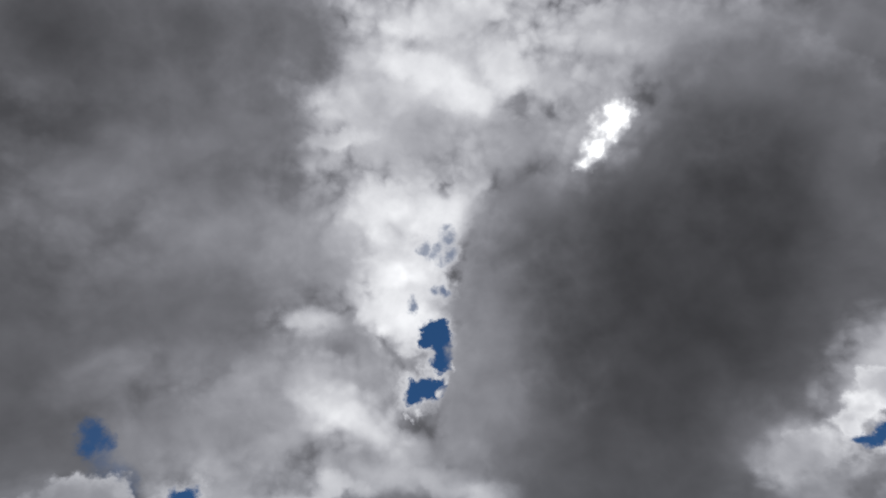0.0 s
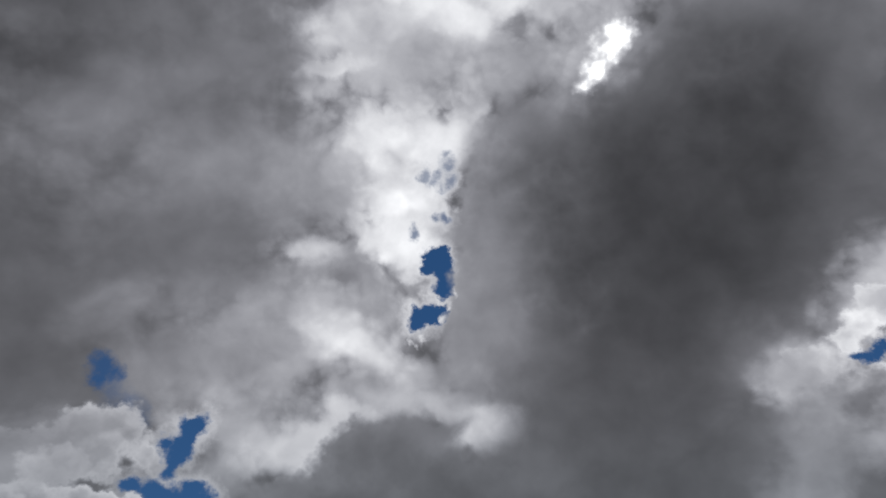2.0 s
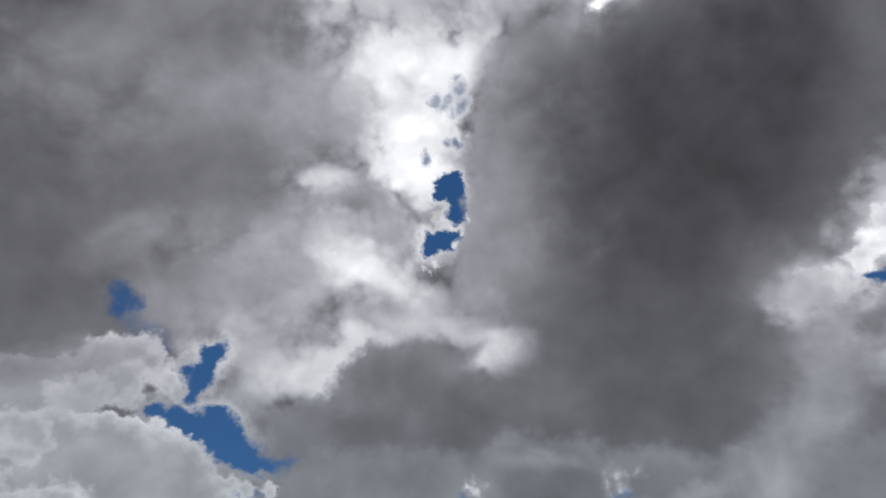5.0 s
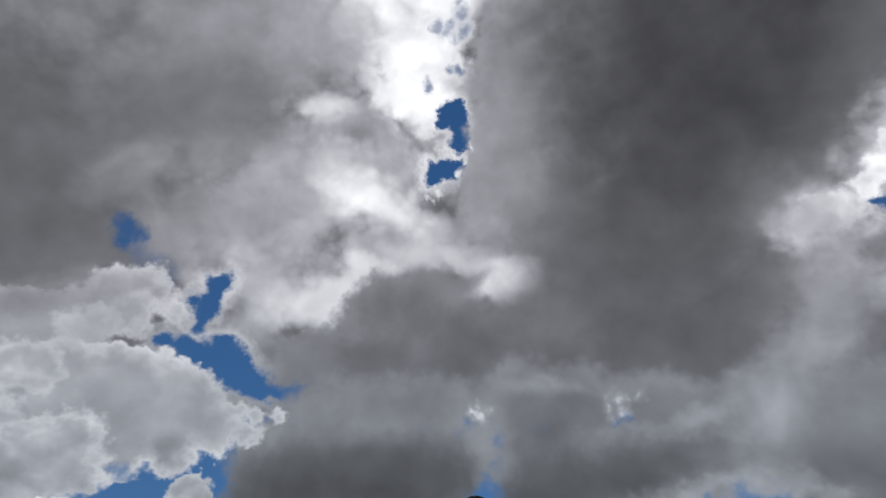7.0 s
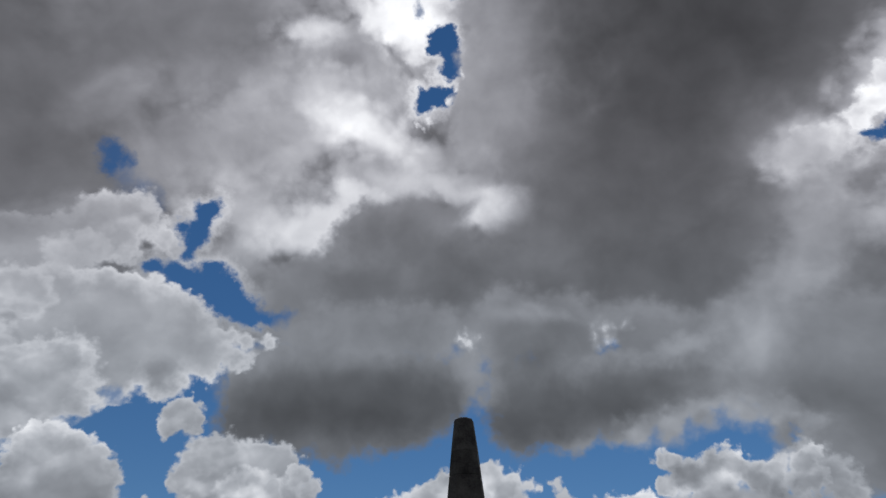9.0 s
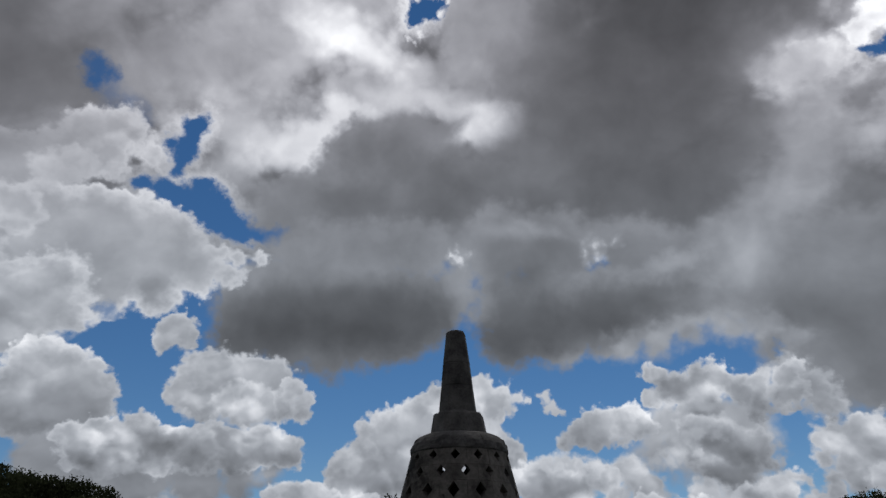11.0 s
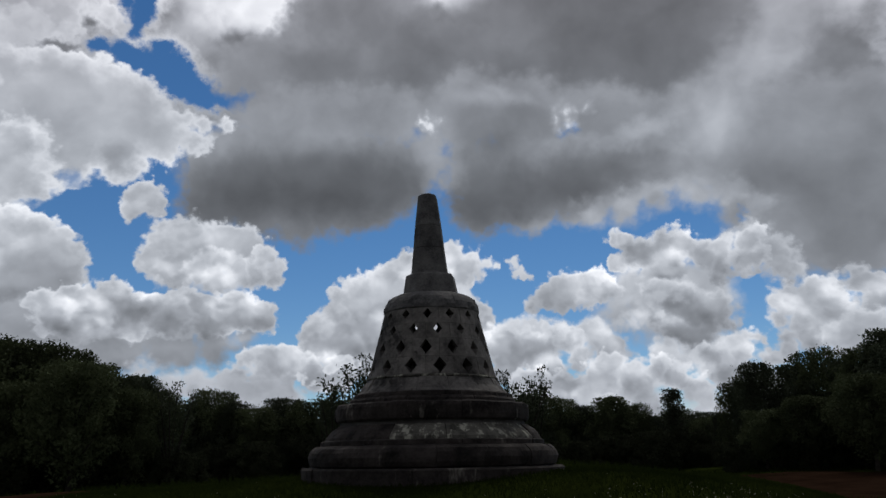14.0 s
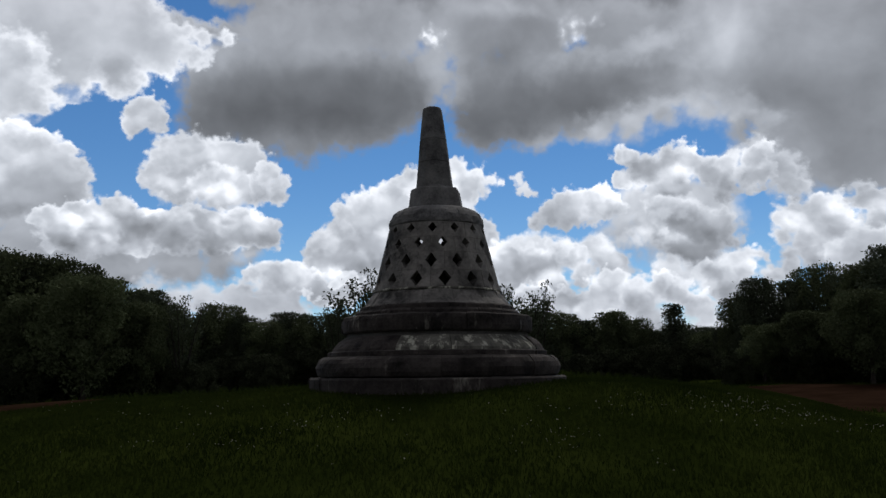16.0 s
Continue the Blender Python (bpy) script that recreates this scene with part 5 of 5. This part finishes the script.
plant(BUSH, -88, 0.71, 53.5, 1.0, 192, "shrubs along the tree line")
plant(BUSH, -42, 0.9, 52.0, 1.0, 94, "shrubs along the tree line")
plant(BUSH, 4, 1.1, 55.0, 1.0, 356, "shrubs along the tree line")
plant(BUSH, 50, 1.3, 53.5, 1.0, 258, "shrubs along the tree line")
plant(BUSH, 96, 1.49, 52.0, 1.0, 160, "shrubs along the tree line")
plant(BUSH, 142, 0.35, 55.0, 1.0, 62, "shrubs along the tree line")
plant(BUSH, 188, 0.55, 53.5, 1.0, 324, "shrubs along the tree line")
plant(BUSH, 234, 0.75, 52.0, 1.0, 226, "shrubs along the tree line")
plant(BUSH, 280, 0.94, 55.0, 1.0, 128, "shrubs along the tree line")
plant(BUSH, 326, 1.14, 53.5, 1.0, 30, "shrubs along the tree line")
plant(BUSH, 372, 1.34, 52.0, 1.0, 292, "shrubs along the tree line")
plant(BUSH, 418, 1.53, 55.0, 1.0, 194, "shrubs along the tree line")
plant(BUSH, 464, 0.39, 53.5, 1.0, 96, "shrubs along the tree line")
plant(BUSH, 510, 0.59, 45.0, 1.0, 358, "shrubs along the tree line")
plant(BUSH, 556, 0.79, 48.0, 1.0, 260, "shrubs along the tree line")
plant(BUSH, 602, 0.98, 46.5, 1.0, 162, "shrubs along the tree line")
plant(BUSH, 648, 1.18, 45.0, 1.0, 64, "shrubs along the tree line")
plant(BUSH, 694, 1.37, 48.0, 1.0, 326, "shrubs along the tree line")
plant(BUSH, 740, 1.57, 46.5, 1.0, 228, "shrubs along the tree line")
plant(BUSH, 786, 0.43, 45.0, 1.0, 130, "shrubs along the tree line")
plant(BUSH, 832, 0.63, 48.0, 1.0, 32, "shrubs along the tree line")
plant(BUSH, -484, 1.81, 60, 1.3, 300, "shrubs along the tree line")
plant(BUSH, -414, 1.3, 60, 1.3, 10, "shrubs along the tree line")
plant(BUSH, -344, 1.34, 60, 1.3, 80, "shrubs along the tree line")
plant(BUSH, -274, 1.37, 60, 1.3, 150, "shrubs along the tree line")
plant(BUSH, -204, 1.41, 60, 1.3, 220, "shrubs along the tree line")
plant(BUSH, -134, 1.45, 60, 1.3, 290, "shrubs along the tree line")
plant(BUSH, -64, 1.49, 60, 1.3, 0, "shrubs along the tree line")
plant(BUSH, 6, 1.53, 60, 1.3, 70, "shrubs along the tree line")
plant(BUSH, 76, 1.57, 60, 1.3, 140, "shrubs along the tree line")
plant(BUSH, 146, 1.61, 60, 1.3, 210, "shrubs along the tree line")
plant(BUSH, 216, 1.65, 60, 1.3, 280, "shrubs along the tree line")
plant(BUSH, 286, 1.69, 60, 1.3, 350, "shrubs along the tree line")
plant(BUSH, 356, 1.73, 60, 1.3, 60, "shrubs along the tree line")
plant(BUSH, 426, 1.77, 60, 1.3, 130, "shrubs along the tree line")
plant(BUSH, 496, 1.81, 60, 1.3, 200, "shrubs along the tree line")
for o in (BROAD, ROUND, TALL, SLIM, SAPLING, LONE, BUSH):
    for part_ in list(o.children_recursive):
        bpy.data.objects.remove(part_)
    bpy.data.objects.remove(o)


# ---------------------------------------------------------------- grass and flowers
def grass(name, n, x0, x1, y0, y1, tall, wide, seed, mat):
    gen = np.random.default_rng(seed)
    x, y = gen.uniform(x0, x1, n), gen.uniform(y0, y1, n)
    keep = (np.hypot(x - SX, y - SY) > 2.36) & (np.abs(x) < 0.62 * y + 1.5)
    for bx, by, rx, ry in BARE:
        keep &= ((x - bx) / rx) ** 2 + ((y - by) / ry) ** 2 > gen.uniform(0.6, 1.2, n)
    x, y = x[keep], y[keep]
    n = len(x)
    z = np.array([rise(a, b) for a, b in zip(x, y)])
    clump = 0.6 + 0.8 * np.array([0.5 + 0.5 * noise.noise((a * 0.8, b * 0.8, 1.0)) for a, b in zip(x, y)])
    h = tall * clump * gen.uniform(0.5, 1.3, n)
    t, lean = gen.uniform(0, 6.283, n), gen.uniform(0.1, 0.8, n) * h
    w = wide * gen.uniform(0.6, 1.3, n)
    la = gen.uniform(0, 6.283, n)
    a = np.stack([x - w * np.cos(t), y - w * np.sin(t), z - 0.02], 1)
    b = np.stack([x + w * np.cos(t), y + w * np.sin(t), z - 0.02], 1)
    c = np.stack([x + lean * 0.3 * np.cos(la) + w * 0.7 * np.cos(t), y + lean * 0.3 * np.sin(la) + w * 0.7 * np.sin(t), z + h * 0.6], 1)
    d = np.stack([x + lean * np.cos(la), y + lean * np.sin(la), z + h], 1)
    pts = np.stack([a, b, c, d], 1).reshape(-1, 3)
    me = bpy.data.meshes.new(name)
    me.vertices.add(4 * n)
    me.vertices.foreach_set("co", pts.ravel())
    me.loops.add(6 * n)
    me.polygons.add(2 * n)
    idx = (np.arange(n)[:, None] * 4 + np.array([0, 1, 2, 0, 2, 3])).ravel()
    me.loops.foreach_set("vertex_index", idx.astype(np.int32))
    me.polygons.foreach_set("loop_start", np.arange(0, 6 * n, 3, dtype=np.int32))
    me.materials.append(mat)
    me.update(calc_edges=True)
    return tagged(new(name, me), "uncut dark green meadow grass", "grass", kind="stuff")


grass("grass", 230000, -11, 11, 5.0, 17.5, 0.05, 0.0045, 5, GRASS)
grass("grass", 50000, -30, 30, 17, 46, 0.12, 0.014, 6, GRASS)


def daisies(clusters, seed):
    """White meadow flowers: a small domed head with a ring of petals."""
    rnd = random.Random(seed)
    verts, faces = [], []
    for cx, cy, sx, sy, n, r in clusters:
        for _ in range(n):
            x, y = rnd.gauss(cx, sx), rnd.gauss(cy, sy)
            z = rise(x, y) + rnd.uniform(0.045, 0.085)
            s = r * rnd.uniform(0.4, 1.0)
            p = len(verts)
            verts.append((x, y, z + s * 0.5))
            tilt = rnd.uniform(-0.5, 0.2)
            for k in range(8):
                w = s if k % 2 else s * 0.75
                verts.append((x + w * math.cos(k * 0.785), y + w * math.sin(k * 0.785), z + tilt * w * math.sin(k * 0.785)))
            faces += [(p, p + 1 + k, p + 1 + (k + 1) % 8) for k in range(8)]
    return tagged(new("daisies", mesh_of("daisies", verts, faces, PETAL)), "scattered small white daisies in the grass", "flowers", kind="stuff")


daisies([(1.08, 9.74, 0.22, 0.3, 27, 0.011)], 0)
daisies([(1.52, 9.78, 0.15, 0.2, 16, 0.011)], 1)
daisies([(2.33, 11.06, 0.4, 0.3, 21, 0.013)], 2)
daisies([(4.26, 11.22, 0.9, 0.5, 95, 0.013)], 3)
daisies([(4.61, 11.13, 0.6, 0.3, 45, 0.013)], 4)
daisies([(3.90, 11.19, 0.6, 0.4, 26, 0.012)], 5)
daisies([(-2.55, 10.44, 0.15, 0.3, 12, 0.013)], 6)
daisies([(-2.90, 10.14, 0.3, 0.2, 9, 0.013)], 7)
daisies([(-3.71, 10.46, 0.2, 0.3, 9, 0.013)], 8)
daisies([(-1.67, 11.02, 0.3, 0.5, 18, 0.013)], 9)
daisies([(-0.75, 11.63, 0.2, 0.3, 9, 0.016)], 10)
daisies([(-2.71, 12.15, 0.5, 0.5, 12, 0.014)], 11)
daisies([(-1.11, 11.19, 0.4, 0.3, 12, 0.014)], 12)
daisies([(2.26, 8.76, 0.06, 0.2, 6, 0.012)], 13)
daisies([(-3.93, 12.70, 0.4, 0.4, 10, 0.014)], 14)
daisies([(-2.27, 11.02, 0.2, 0.3, 7, 0.013)], 15)
daisies([(-1.93, 10.83, 0.1, 0.2, 6, 0.013)], 16)
daisies([(1.27, 11.08, 0.5, 0.3, 18, 0.016)], 17)
daisies([(-0.44, 9.29, 0.05, 0.1, 3, 0.013)], 18)
daisies([(-6.22, 14.58, 0.5, 0.5, 9, 0.018)], 19)
daisies([(-4.87, 12.75, 0.2, 0.3, 7, 0.016)], 20)
daisies([(-1.56, 10.08, 2.5, 1.5, 33, 0.010)], 21)
